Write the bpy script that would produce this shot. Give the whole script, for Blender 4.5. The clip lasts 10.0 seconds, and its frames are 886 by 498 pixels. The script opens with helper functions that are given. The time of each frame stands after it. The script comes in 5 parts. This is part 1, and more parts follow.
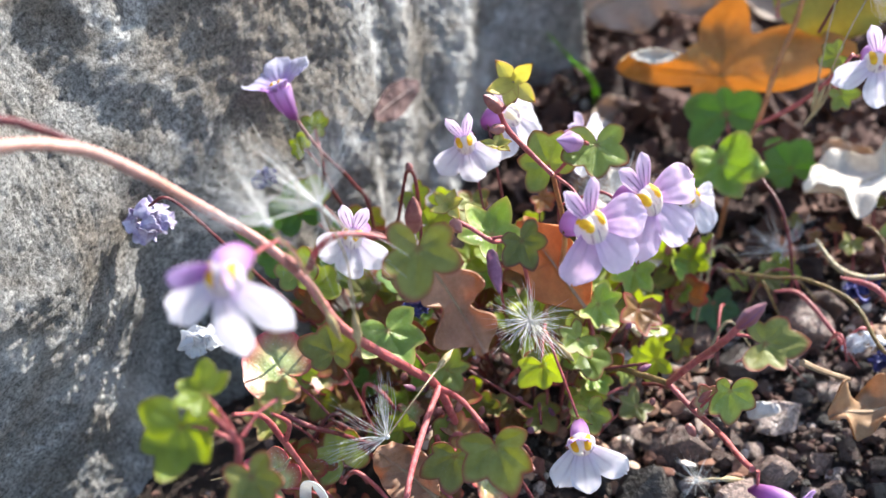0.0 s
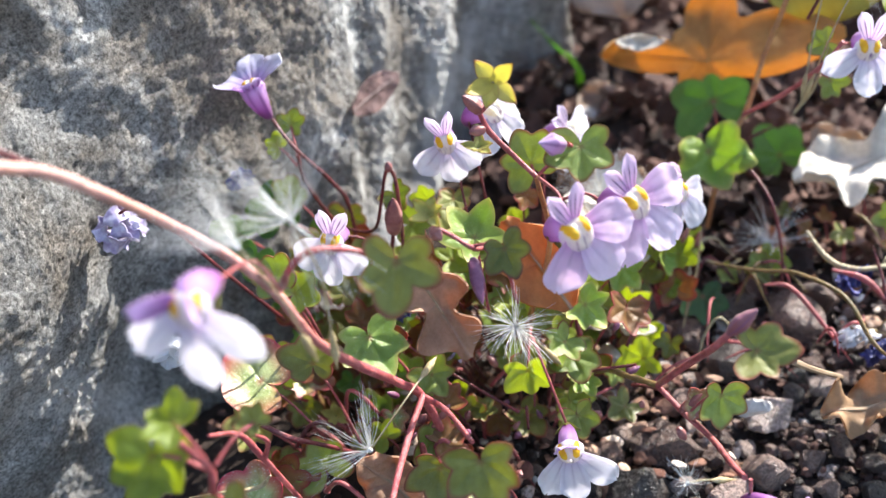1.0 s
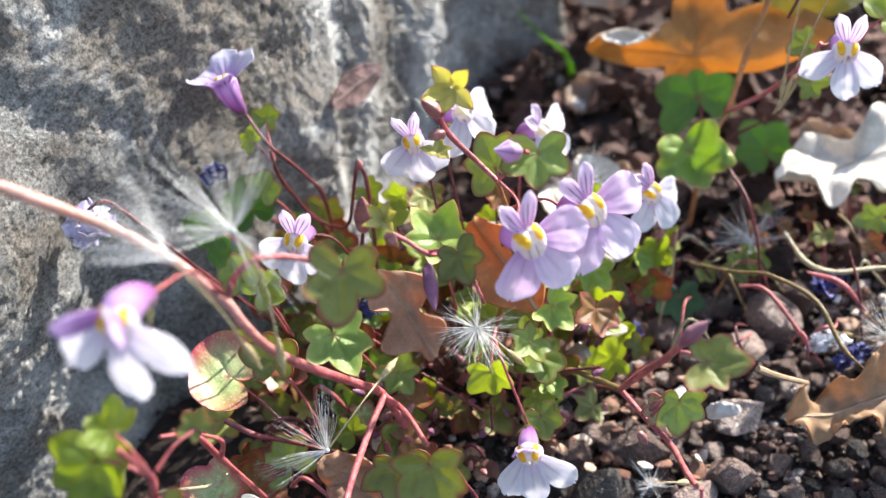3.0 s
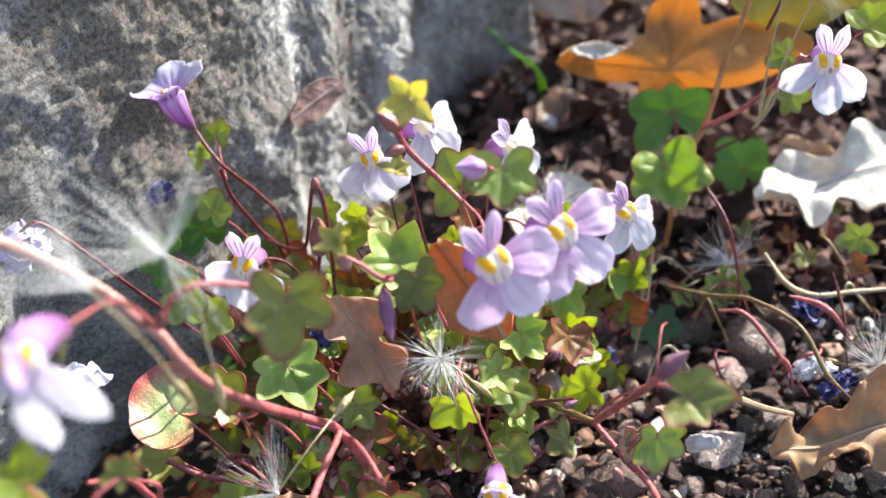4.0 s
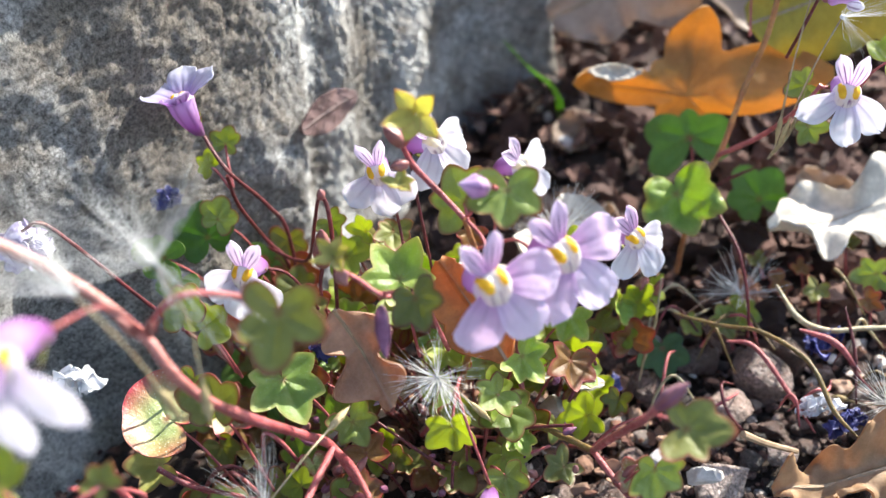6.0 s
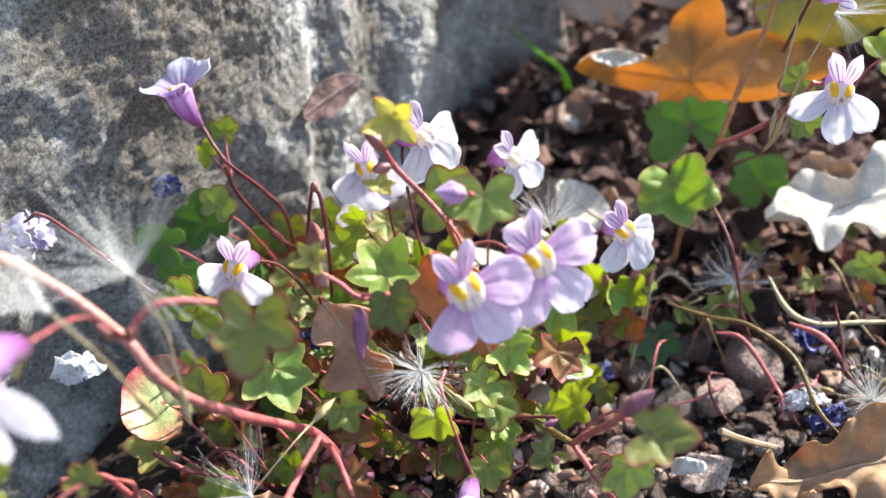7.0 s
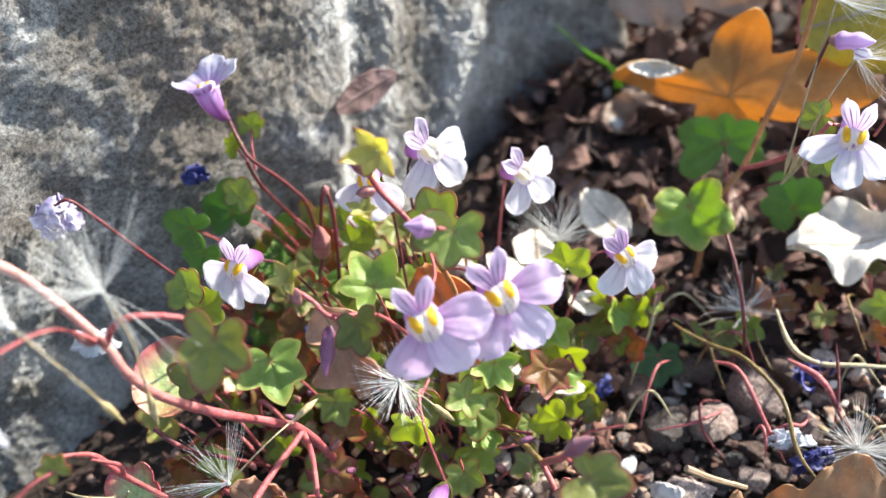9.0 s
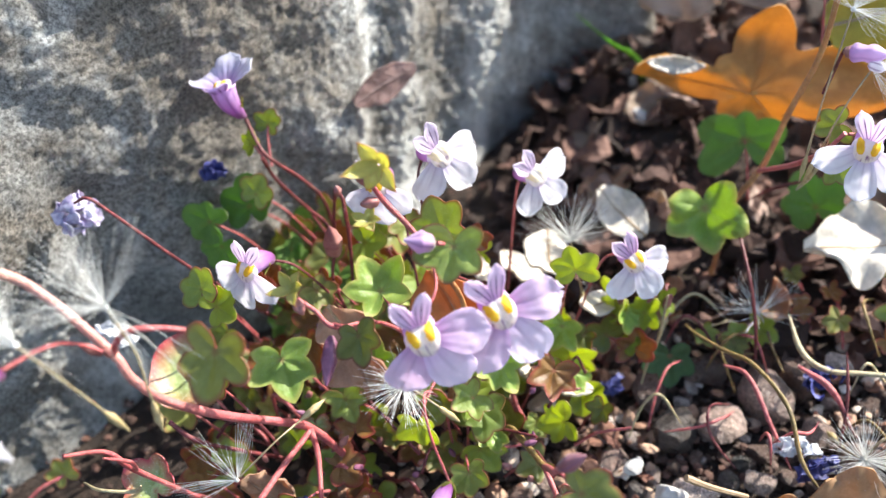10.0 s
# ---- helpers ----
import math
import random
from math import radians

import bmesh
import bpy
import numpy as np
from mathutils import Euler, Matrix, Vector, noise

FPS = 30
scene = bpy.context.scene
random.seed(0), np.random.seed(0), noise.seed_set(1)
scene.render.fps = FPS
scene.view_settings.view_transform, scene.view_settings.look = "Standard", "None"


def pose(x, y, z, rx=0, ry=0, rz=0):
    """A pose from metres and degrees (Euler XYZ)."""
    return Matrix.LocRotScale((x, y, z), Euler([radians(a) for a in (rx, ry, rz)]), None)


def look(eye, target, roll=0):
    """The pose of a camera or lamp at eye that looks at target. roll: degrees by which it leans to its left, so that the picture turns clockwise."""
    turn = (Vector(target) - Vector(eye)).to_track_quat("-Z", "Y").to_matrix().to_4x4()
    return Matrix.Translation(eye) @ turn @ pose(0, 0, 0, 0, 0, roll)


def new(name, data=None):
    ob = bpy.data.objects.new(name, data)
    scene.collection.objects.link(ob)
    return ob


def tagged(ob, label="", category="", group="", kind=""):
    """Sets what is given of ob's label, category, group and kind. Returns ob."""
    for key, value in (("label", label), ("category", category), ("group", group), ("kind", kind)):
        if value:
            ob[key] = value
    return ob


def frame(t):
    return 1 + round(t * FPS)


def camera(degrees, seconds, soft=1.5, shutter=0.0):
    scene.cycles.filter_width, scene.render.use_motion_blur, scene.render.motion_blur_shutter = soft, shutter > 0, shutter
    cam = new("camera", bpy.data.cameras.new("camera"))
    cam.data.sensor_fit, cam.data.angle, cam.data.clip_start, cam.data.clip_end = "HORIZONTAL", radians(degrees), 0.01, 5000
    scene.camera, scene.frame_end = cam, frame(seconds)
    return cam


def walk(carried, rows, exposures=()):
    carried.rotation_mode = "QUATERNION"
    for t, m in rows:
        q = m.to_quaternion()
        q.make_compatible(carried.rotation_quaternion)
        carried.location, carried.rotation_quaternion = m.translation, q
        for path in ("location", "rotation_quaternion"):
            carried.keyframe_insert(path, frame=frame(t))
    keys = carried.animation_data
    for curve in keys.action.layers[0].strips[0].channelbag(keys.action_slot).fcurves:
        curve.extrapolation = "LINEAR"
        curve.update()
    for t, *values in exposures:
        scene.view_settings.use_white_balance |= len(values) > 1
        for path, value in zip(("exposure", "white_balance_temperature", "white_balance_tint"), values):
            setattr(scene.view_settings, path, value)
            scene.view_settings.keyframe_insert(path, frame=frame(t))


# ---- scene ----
CM = 0.01  # places below are written in centimetres
cam = camera(50.0, 10.0, 1.3)
cam.data.dof.use_dof = True  # a phone's small lens, close up
cam.data.dof.focus_distance, cam.data.dof.aperture_fstop = 0.118, 20.0
PATH = [  # seconds, eye, target, roll
    (0, (0.074, -0.033, 11.528), (-0.775, 7.815, 5.389), -9.70),
    (0.5, (0.124, 0.113, 11.340), (-0.648, 7.918, 5.136), -9.75),
    (1, (0.178, 0.504, 11.572), (-0.584, 8.181, 5.209), -10.47),
    (1.5, (0.141, 0.585, 11.876), (-0.650, 8.140, 5.371), -10.57),
    (2, (0.232, 0.574, 11.932), (-0.661, 8.005, 5.300), -11.00),
    (2.5, (0.588, 0.592, 12.011), (-0.474, 7.971, 5.345), -11.53),
    (2.7, (0.810, 0.574, 11.963), (-0.284, 7.985, 5.339), -11.41),
    (3.8, (1.051, 1.378, 11.199), (0.325, 9.008, 4.775), -9.52),
    (4, (1.063, 1.366, 11.217), (0.309, 9.000, 4.802), -9.77),
    (4.5, (1.264, 1.255, 11.345), (0.431, 9.067, 5.158), -8.73),
    (5, (1.171, 1.341, 11.163), (0.350, 9.247, 5.095), -8.30),
    (5.5, (1.283, 1.531, 11.071), (0.513, 9.420, 4.973), -8.35),
    (5.7, (1.098, 1.472, 11.060), (0.284, 9.328, 4.927), -8.02),
    (6.8, (1.887, 1.723, 11.523), (0.592, 9.102, 4.900), -10.00),
    (7, (1.884, 1.714, 11.602), (0.552, 9.099, 4.993), -9.55),
    (7.5, (2.246, 1.756, 11.677), (0.714, 9.166, 5.139), -8.88),
    (8, (2.733, 1.980, 11.982), (0.914, 9.145, 5.248), -9.16),
    (8.5, (2.886, 2.007, 12.303), (0.733, 9.063, 5.552), -9.92),
    (9, (3.406, 2.292, 12.372), (0.950, 9.086, 5.458), -11.42),
    (9.5, (3.570, 2.614, 12.471), (0.968, 9.260, 5.467), -12.07),
    (10, (3.862, 2.763, 12.802), (0.981, 9.132, 5.651), -13.68),
]


def cm(p):
    return Vector(p) * CM


walk(cam, [(t, look(cm(eye), cm(target), roll)) for t, eye, target, roll in PATH], [(0, 1.45, 6400, 9.5), (5, 1.43, 6500, 8.0), (10, 1.43, 6500, 6.5)])

# ---- light ----
SUN_AZIMUTH, SUN_ELEVATION = 44.5, 32.0  # degrees to the right of straight ahead, degrees above the ground

sun = new("sun", bpy.data.lights.new("sun", "SUN"))
sun.data.energy, sun.data.angle, sun.data.color = 5.0, radians(0.55), (1.0, 0.95, 0.87)
_a, _e = radians(SUN_AZIMUTH), radians(SUN_ELEVATION)
SUN_WAY = Vector((math.sin(_a) * math.cos(_e), math.cos(_a) * math.cos(_e), math.sin(_e)))
sun.matrix_world = look(SUN_WAY * 3, (0, 0, 0))

world = bpy.data.worlds.new("world")
scene.world = world
world.use_nodes = True
_sky = world.node_tree.nodes.new("ShaderNodeTexSky")
_sky.sky_type, _sky.sun_disc = "NISHITA", False
_sky.sun_elevation, _sky.sun_rotation = _e, _a
_bg = world.node_tree.nodes["Background"]
_bg.inputs["Strength"].default_value = 0.145
world.node_tree.links.new(_sky.outputs[0], _bg.inputs["Color"])


# ---- materials ----
class Shade:
    """A node material with a principled shader and short ways to feed it."""

    def __init__(self, name, rough=0.6):
        self.mat = bpy.data.materials.new(name)
        self.mat.use_nodes = True
        self.tree = self.mat.node_tree
        self.bsdf = self.tree.nodes["Principled BSDF"]
        self.out = self.tree.nodes["Material Output"]
        self.bsdf.inputs["Roughness"].default_value = rough
        self.coord = self.tree.nodes.new("ShaderNodeTexCoord").outputs["Object"]

    def node(self, kind, **inputs):
        n = self.tree.nodes.new(kind)
        for key, value in inputs.items():
            self.feed(value, n.inputs[key])
        return n

    def feed(self, value, socket):
        if isinstance(value, bpy.types.NodeSocket):
            self.tree.links.new(value, socket)
        elif isinstance(value, tuple) and len(value) == 3 and socket.type == "RGBA":
            socket.default_value = (*value, 1)
        else:
            socket.default_value = value

    def noise(self, scale, detail=4.0, rough=0.55, distort=0.0):
        n = self.node("ShaderNodeTexNoise", Vector=self.coord, Scale=scale, Detail=detail, Roughness=rough, Distortion=distort)
        return n.outputs[0]

    def cells(self, scale, out="Distance"):
        return self.node("ShaderNodeTexVoronoi", Vector=self.coord, Scale=scale).outputs[out]

    def attr(self, name):
        n = self.node("ShaderNodeAttribute")
        n.attribute_name = name
        return n.outputs["Fac"]

    def ramp(self, fac, *stops):
        n = self.node("ShaderNodeValToRGB", Fac=fac)
        for k, (at, value) in enumerate(stops):
            e = n.color_ramp.elements[k] if k < 2 else n.color_ramp.elements.new(at)
            e.position = at
            e.color = (*value, 1) if isinstance(value, tuple) else (value, value, value, 1)
        return n.outputs[0]

    def mix(self, fac, a, b, how="MIX"):
        n = self.tree.nodes.new("ShaderNodeMix")
        n.data_type, n.blend_type = "RGBA", how
        self.feed(fac, n.inputs[0])
        self.feed(a, n.inputs[6])
        self.feed(b, n.inputs[7])
        return n.outputs[2]

    def math(self, how, a, b=0.0):
        n = self.tree.nodes.new("ShaderNodeMath")
        n.operation = how
        self.feed(a, n.inputs[0])
        self.feed(b, n.inputs[1])
        return n.outputs[0]

    def chance(self):
        return self.node("ShaderNodeObjectInfo").outputs["Random"]

    def bump(self, height, strength, distance):
        n = self.node("ShaderNodeBump", Height=height, Strength=strength, Distance=distance)
        self.tree.links.new(n.outputs[0], self.bsdf.inputs["Normal"])
        return n

    def color(self, c):
        self.feed(c, self.bsdf.inputs["Base Color"])
        return c

    def glow_through(self, c, share):
        """Thin living tissue: part of the light goes through and comes out on the other side."""
        t = self.node("ShaderNodeBsdfTranslucent", Color=c)
        m = self.tree.nodes.new("ShaderNodeMixShader")
        m.inputs[0].default_value = share
        self.tree.links.new(self.bsdf.outputs[0], m.inputs[1])
        self.tree.links.new(t.outputs[0], m.inputs[2])
        self.tree.links.new(m.outputs[0], self.out.inputs["Surface"])


def stone_face():
    s = Shade("weathered limestone", 0.9)
    broad = s.ramp(s.noise(34, 5, 0.62), (0.32, (0.30, 0.29, 0.275)), (0.50, (0.46, 0.455, 0.445)), (0.64, (0.78, 0.785, 0.78)))
    fine = s.noise(1500, 6, 0.8)
    blotch = s.noise(420, 6, 0.78)
    grain = s.ramp(fine, (0.38, (0.32, 0.315, 0.31)), (0.50, (0.86, 0.86, 0.86)), (0.62, (1.4, 1.4, 1.4)))
    c = s.mix(1.0, broad, grain, "MULTIPLY")
    c = s.mix(0.8, c, s.ramp(blotch, (0.34, (0.42, 0.41, 0.40)), (0.50, (0.95, 0.95, 0.95)), (0.64, (1.32, 1.33, 1.34))), "MULTIPLY")
    moss = s.ramp(s.noise(75, 3), (0.68, 0.0), (0.76, 1.0))
    c = s.mix(s.math("MULTIPLY", moss, s.ramp(fine, (0.45, 0.0), (0.6, 0.7))), c, (0.24, 0.21, 0.05))
    # pale crust along the broken edges, whitened further to brighten their sunlit side
    edge_white = s.ramp(s.math("ADD", s.math("MULTIPLY", s.attr("crust"), 0.5), s.noise(230, 5, 0.7)), (0.66, 0.0), (0.86, 0.75))
    c = s.mix(edge_white, c, s.mix(0.55, (0.88, 0.875, 0.86), grain, "MULTIPLY"))
    patch = s.math("ADD", s.noise(52, 4, 0.6, 1.0), s.math("MULTIPLY", s.attr("brown"), 0.20))
    brown = s.ramp(patch, (0.45, 0.0), (0.64, 0.75))
    c = s.mix(brown, c, s.mix(1.0, (0.27, 0.22, 0.17), grain, "MULTIPLY"))
    pits = s.ramp(s.cells(1100), (0.06, 0.3), (0.32, 1.0))
    s.color(s.mix(0.7, c, pits, "MULTIPLY"))
    h = s.math("ADD", s.math("MULTIPLY", s.noise(2400, 5, 0.8), 0.7), s.math("MULTIPLY", s.noise(700, 5, 0.75), 0.9))
    s.bump(h, 1.0, 0.0017)
    return s.mat


def soil():
    s = Shade("dark humus soil", 0.95)
    n = s.noise(420, 6, 0.7)
    c = s.ramp(n, (0.30, (0.012, 0.008, 0.006)), (0.55, (0.038, 0.023, 0.016)), (0.75, (0.09, 0.055, 0.038)))
    s.color(s.mix(s.ramp(s.noise(90, 3), (0.4, 0.0), (0.65, 0.6)), c, (0.045, 0.030, 0.024)))
    s.bump(s.math("ADD", n, s.noise(150, 4)), 1.0, 0.0016)
    return s.mat


def granite(name, loose, *tones):
    s = Shade(name, 0.42)
    own = s.node("ShaderNodeNewGeometry").outputs["Random Per Island"] if loose else s.chance()
    base = s.ramp(own, *zip((0.0, 0.35, 0.65, 0.88, 1.0), tones))
    speck = s.cells(3600, "Color")
    grey = s.node("ShaderNodeRGBToBW", Color=speck).outputs[0]
    c = s.mix(1.0, base, s.ramp(grey, (0.2, 0.55), (0.45, 0.95), (0.8, 1.45)), "MULTIPLY")
    dirt = s.ramp(s.noise(260, 5, 0.65), (0.44, 0.0), (0.70, 0.78))
    s.color(s.mix(dirt, c, (0.055, 0.034, 0.024)))
    s.feed(s.ramp(s.noise(600, 4), (0.35, 0.25), (0.65, 0.7)), s.bsdf.inputs["Roughness"])
    s.bump(s.math("ADD", s.noise(1100, 4, 0.75), s.noise(350, 4, 0.65)), 1.0, 0.0009)
    return s.mat


def litter(name, *tones):
    s = Shade(name, 0.9)
    isle = s.node("ShaderNodeNewGeometry").outputs["Random Per Island"]
    base = s.ramp(isle, *zip((0.0, 0.4, 0.75, 0.95, 1.0), tones))
    s.color(s.mix(0.6, base, s.ramp(s.noise(700, 5, 0.7), (0.3, 0.4), (0.7, 1.4)), "MULTIPLY"))
    s.bump(s.noise(800, 4, 0.7), 0.7, 0.0004)
    return s.mat


def leaf_skin(name, deep, light, rim, through_color, share=0.38, rim_from=0.80, rough=0.34, freckle_glint=0.0):
    s = Shade(name, rough)
    n = s.noise(340, 5, 0.6)
    c = s.mix(s.ramp(n, (0.3, 0.0), (0.7, 1.0)), deep, light)
    c = s.mix(s.math("MULTIPLY", s.attr("vein"), 0.12), c, tuple(min(1, v * 1.5 + 0.03) for v in light))
    edge = s.ramp(s.attr("blend"), (rim_from, 0.0), (1.0, 1.0))
    patchy = s.math("MULTIPLY", edge, s.ramp(s.noise(260, 3), (0.25, 0.35), (0.6, 1.0)))
    c = s.mix(patchy, c, rim)
    c = s.mix(s.ramp(s.noise(150, 4, 0.6), (0.56, 0.0), (0.74, 0.38)), c, tuple(v * 0.5 + r * 0.5 for v, r in zip(deep, rim)))
    c = s.mix(0.35, c, s.ramp(s.noise(1300, 3), (0.3, 0.62), (0.7, 1.3)), "MULTIPLY")
    own = s.chance()
    c = s.mix(1.0, c, s.ramp(own, (0.0, (0.78, 0.82, 0.78)), (0.5, (1.22, 1.10, 1.0)), (1.0, (1.40, 1.36, 1.22))), "MULTIPLY")
    c = s.mix(s.ramp(s.attr("blend"), (0.03, 0.75), (0.16, 0.0)), c, (0.30, 0.07, 0.05))
    # pale dots: white freckles, and speckled highlights painted into the colour
    dots = s.ramp(s.cells(2600), (0.10, 1.0), (0.22, 0.0))
    c = s.mix(s.math("MULTIPLY", dots, freckle_glint), c, (0.75, 0.80, 0.68))
    s.color(c)
    s.feed(s.ramp(s.noise(500, 3), (0.3, rough - 0.08), (0.7, rough + 0.16)), s.bsdf.inputs["Roughness"])
    s.bump(s.math("ADD", s.math("MULTIPLY", s.attr("vein"), -0.4), s.math("MULTIPLY", s.noise(1100, 4, 0.7), 0.9)), 0.6, 0.00035)
    s.glow_through(s.mix(patchy, s.mix(s.math("MULTIPLY", s.attr("vein"), 0.25), through_color, deep), rim), share)
    return s.mat


def petal_skin(name, throat, middle, edge, share=0.42, veins=((0.05, 1.0), (0.58, 0.95), (0.78, 0.0))):
    s = Shade(name, 0.55)
    b = s.attr("blend")
    c = s.ramp(b, (0.0, throat), (0.38, middle), (0.95, edge))
    rays = s.math("MULTIPLY", s.attr("ray"), s.ramp(b, *veins))
    c = s.mix(rays, c, (0.13, 0.03, 0.17))
    c = s.mix(0.25, c, s.ramp(s.noise(520, 3), (0.3, 0.72), (0.7, 1.08)), "MULTIPLY")
    s.color(c)
    s.feed(0.25, s.bsdf.inputs["Sheen Weight"])
    s.bump(s.math("ADD", s.noise(1500, 3), s.math("MULTIPLY", s.attr("across"), 0.5)), 0.25, 0.0002)
    s.glow_through(c, share)
    return s.mat


def palate_skin(name, edge, yolks=((0.90, 0.52, 0.02), (0.97, 0.70, 0.05))):
    """Cream lip with two yellow patches, running out into the colour of the lobes."""
    s = Shade(name, 0.6)
    c = s.ramp(s.attr("blend"), (0.0, (0.93, 0.90, 0.80)), (0.35, (0.92, 0.88, 0.84)), (0.95, edge))
    rough_edge = s.math("ADD", s.attr("across"), s.math("MULTIPLY", s.math("SUBTRACT", s.noise(1600, 3), 0.5), 0.5))
    yolk = s.ramp(rough_edge, (0.36, 0.0), (0.52, 1.0))
    c = s.mix(yolk, c, s.ramp(s.noise(1100, 3), (0.35, yolks[0]), (0.65, yolks[1])))
    c = s.mix(s.attr("ray"), c, (0.20, 0.07, 0.22))
    s.color(c)
    s.bump(s.noise(1800, 3), 0.4, 0.0002)
    s.glow_through(c, 0.5)
    return s.mat


def plain(name, low, high, scale, rough, share=0.0, depth=0.0003, through_color=None):
    s = Shade(name, rough)
    n = s.noise(scale, 5, 0.65)
    c = s.color(s.ramp(n, (0.3, low), (0.7, high)))
    s.bump(s.noise(scale * 2.2, 4, 0.65), 0.6, depth)
    if share:
        s.glow_through(through_color or c, share)
    return s.mat


def stem_skin(name, lit, dark):
    s = Shade(name, 0.42)
    n = s.noise(420, 5, 0.7)
    c = s.mix(s.ramp(n, (0.32, 0.0), (0.66, 1.0)), lit, dark)
    c = s.mix(s.ramp(s.noise(120, 3), (0.45, 0.0), (0.7, 0.5)), c, tuple(v * 0.55 + g for v, g in zip(dark, (0.03, 0.025, 0.01))))
    c = s.mix(s.attr("pale"), c, (0.60, 0.32, 0.26))
    c = s.mix(s.ramp(s.cells(2300), (0.08, 0.55), (0.2, 0.0)), c, (0.62, 0.42, 0.38))
    s.color(s.mix(0.6, c, s.ramp(s.noise(1500, 3), (0.3, 0.6), (0.7, 1.3)), "MULTIPLY"))
    s.feed(s.ramp(s.noise(700, 3), (0.3, 0.3), (0.7, 0.6)), s.bsdf.inputs["Roughness"])
    s.feed(0.25, s.bsdf.inputs["Subsurface Weight"])
    s.feed((0.0012, 0.0006, 0.0004), s.bsdf.inputs["Subsurface Radius"])
    s.bump(s.noise(1600, 4, 0.7), 0.8, 0.0003)
    return s.mat


def dead_leaf(name, low, high, vein_color, share, through_color, spot=0.35):
    s = Shade(name, 0.62)
    c = s.ramp(s.noise(75, 5, 0.6), (0.3, low), (0.7, high))
    c = s.mix(s.math("MULTIPLY", s.attr("vein"), 0.6), c, vein_color)
    c = s.mix(0.7, c, s.ramp(s.noise(650, 5, 0.7), (0.3, 0.55), (0.7, 1.25)), "MULTIPLY")
    c = s.mix(0.6, c, s.ramp(s.noise(190, 5, 0.65, 0.6), (0.36, 0.55), (0.62, 1.2)), "MULTIPLY")
    net = s.node("ShaderNodeTexVoronoi", Vector=s.coord, Scale=1500.0)
    net.feature = "DISTANCE_TO_EDGE"
    c = s.mix(s.ramp(net.outputs["Distance"], (0.02, 0.16), (0.12, 0.0)), c, vein_color)
    dots = s.ramp(s.noise(420, 2), (0.66, 0.0), (0.72, 1.0))
    c = s.mix(s.math("MULTIPLY", dots, spot), c, tuple(v * 0.3 for v in low))
    s.color(c)
    s.bump(s.math("ADD", s.math("MULTIPLY", s.attr("vein"), 1.2), s.math("MULTIPLY", s.noise(420, 4), 0.7)), 0.7, 0.0004)
    s.glow_through(s.mix(s.math("MULTIPLY", s.attr("vein"), 0.5), through_color, low), share)
    return s.mat


ROCK, SOIL = stone_face(), soil()
GRANITE = granite("pink grey granite", False, (0.062, 0.036, 0.028), (0.13, 0.078, 0.062), (0.24, 0.160, 0.133), (0.42, 0.32, 0.28), (0.72, 0.64, 0.58))
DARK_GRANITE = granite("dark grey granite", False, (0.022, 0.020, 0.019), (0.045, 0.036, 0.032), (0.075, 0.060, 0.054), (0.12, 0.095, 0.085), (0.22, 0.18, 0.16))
GRIT = granite("mixed pink granite grit", True, (0.020, 0.013, 0.010), (0.052, 0.030, 0.023), (0.115, 0.066, 0.051), (0.26, 0.17, 0.14), (0.68, 0.60, 0.53))
LITTER = litter("brown bark and leaf crumbs", (0.024, 0.013, 0.010), (0.065, 0.032, 0.024), (0.125, 0.062, 0.046), (0.19, 0.105, 0.08), (0.34, 0.24, 0.20))
SCRAP = litter("pinkish tan dry scraps", (0.10, 0.035, 0.025), (0.24, 0.12, 0.075), (0.40, 0.26, 0.18), (0.62, 0.52, 0.44), (0.75, 0.70, 0.64))
LEAF = {
    "green": leaf_skin("toadflax leaf", (0.145, 0.205, 0.055), (0.30, 0.38, 0.125), (0.27, 0.08, 0.05), (0.52, 0.60, 0.07), 0.50, 0.88, 0.36, 0.25),
    "young": leaf_skin("young toadflax leaf", (0.17, 0.255, 0.045), (0.31, 0.39, 0.09), (0.38, 0.36, 0.10), (0.68, 0.76, 0.07), 0.58, 0.92, 0.36, 0.2),
    "olive": leaf_skin("olive toadflax leaf", (0.125, 0.145, 0.04), (0.25, 0.27, 0.085), (0.28, 0.06, 0.05), (0.44, 0.46, 0.06), 0.48, 0.86, 0.38, 0.15),
    "fresh": leaf_skin("fresh mid green leaf", (0.16, 0.27, 0.06), (0.32, 0.45, 0.12), (0.50, 0.48, 0.15), (0.52, 0.68, 0.07), 0.48, 0.84, 0.30, 0.3),
    "soft": leaf_skin("soft matt green leaf", (0.085, 0.18, 0.035), (0.14, 0.26, 0.055), (0.15, 0.26, 0.06), (0.30, 0.52, 0.05), 0.42, 0.94, 0.55, 0.0),
    "rusty": leaf_skin("reddening toadflax leaf", (0.16, 0.075, 0.03), (0.26, 0.16, 0.05), (0.30, 0.05, 0.045), (0.50, 0.24, 0.05), 0.45, 0.75, 0.36, 0.2),
    "red": leaf_skin("red edged toadflax leaf", (0.19, 0.25, 0.09), (0.36, 0.42, 0.22), (0.30, 0.02, 0.05), (0.28, 0.30, 0.10), 0.14, 0.40, 0.24, 0.8),
    "blue": leaf_skin("blue green lobed leaf", (0.045, 0.10, 0.035), (0.08, 0.16, 0.055), (0.05, 0.10, 0.03), (0.16, 0.34, 0.06), 0.32, 0.94, 0.5, 0.05),
    "sepal": leaf_skin("yellow green sepal", (0.40, 0.42, 0.13), (0.58, 0.56, 0.24), (0.45, 0.20, 0.12), (0.82, 0.78, 0.24), 0.55, 0.88, 0.4, 0.1),
}
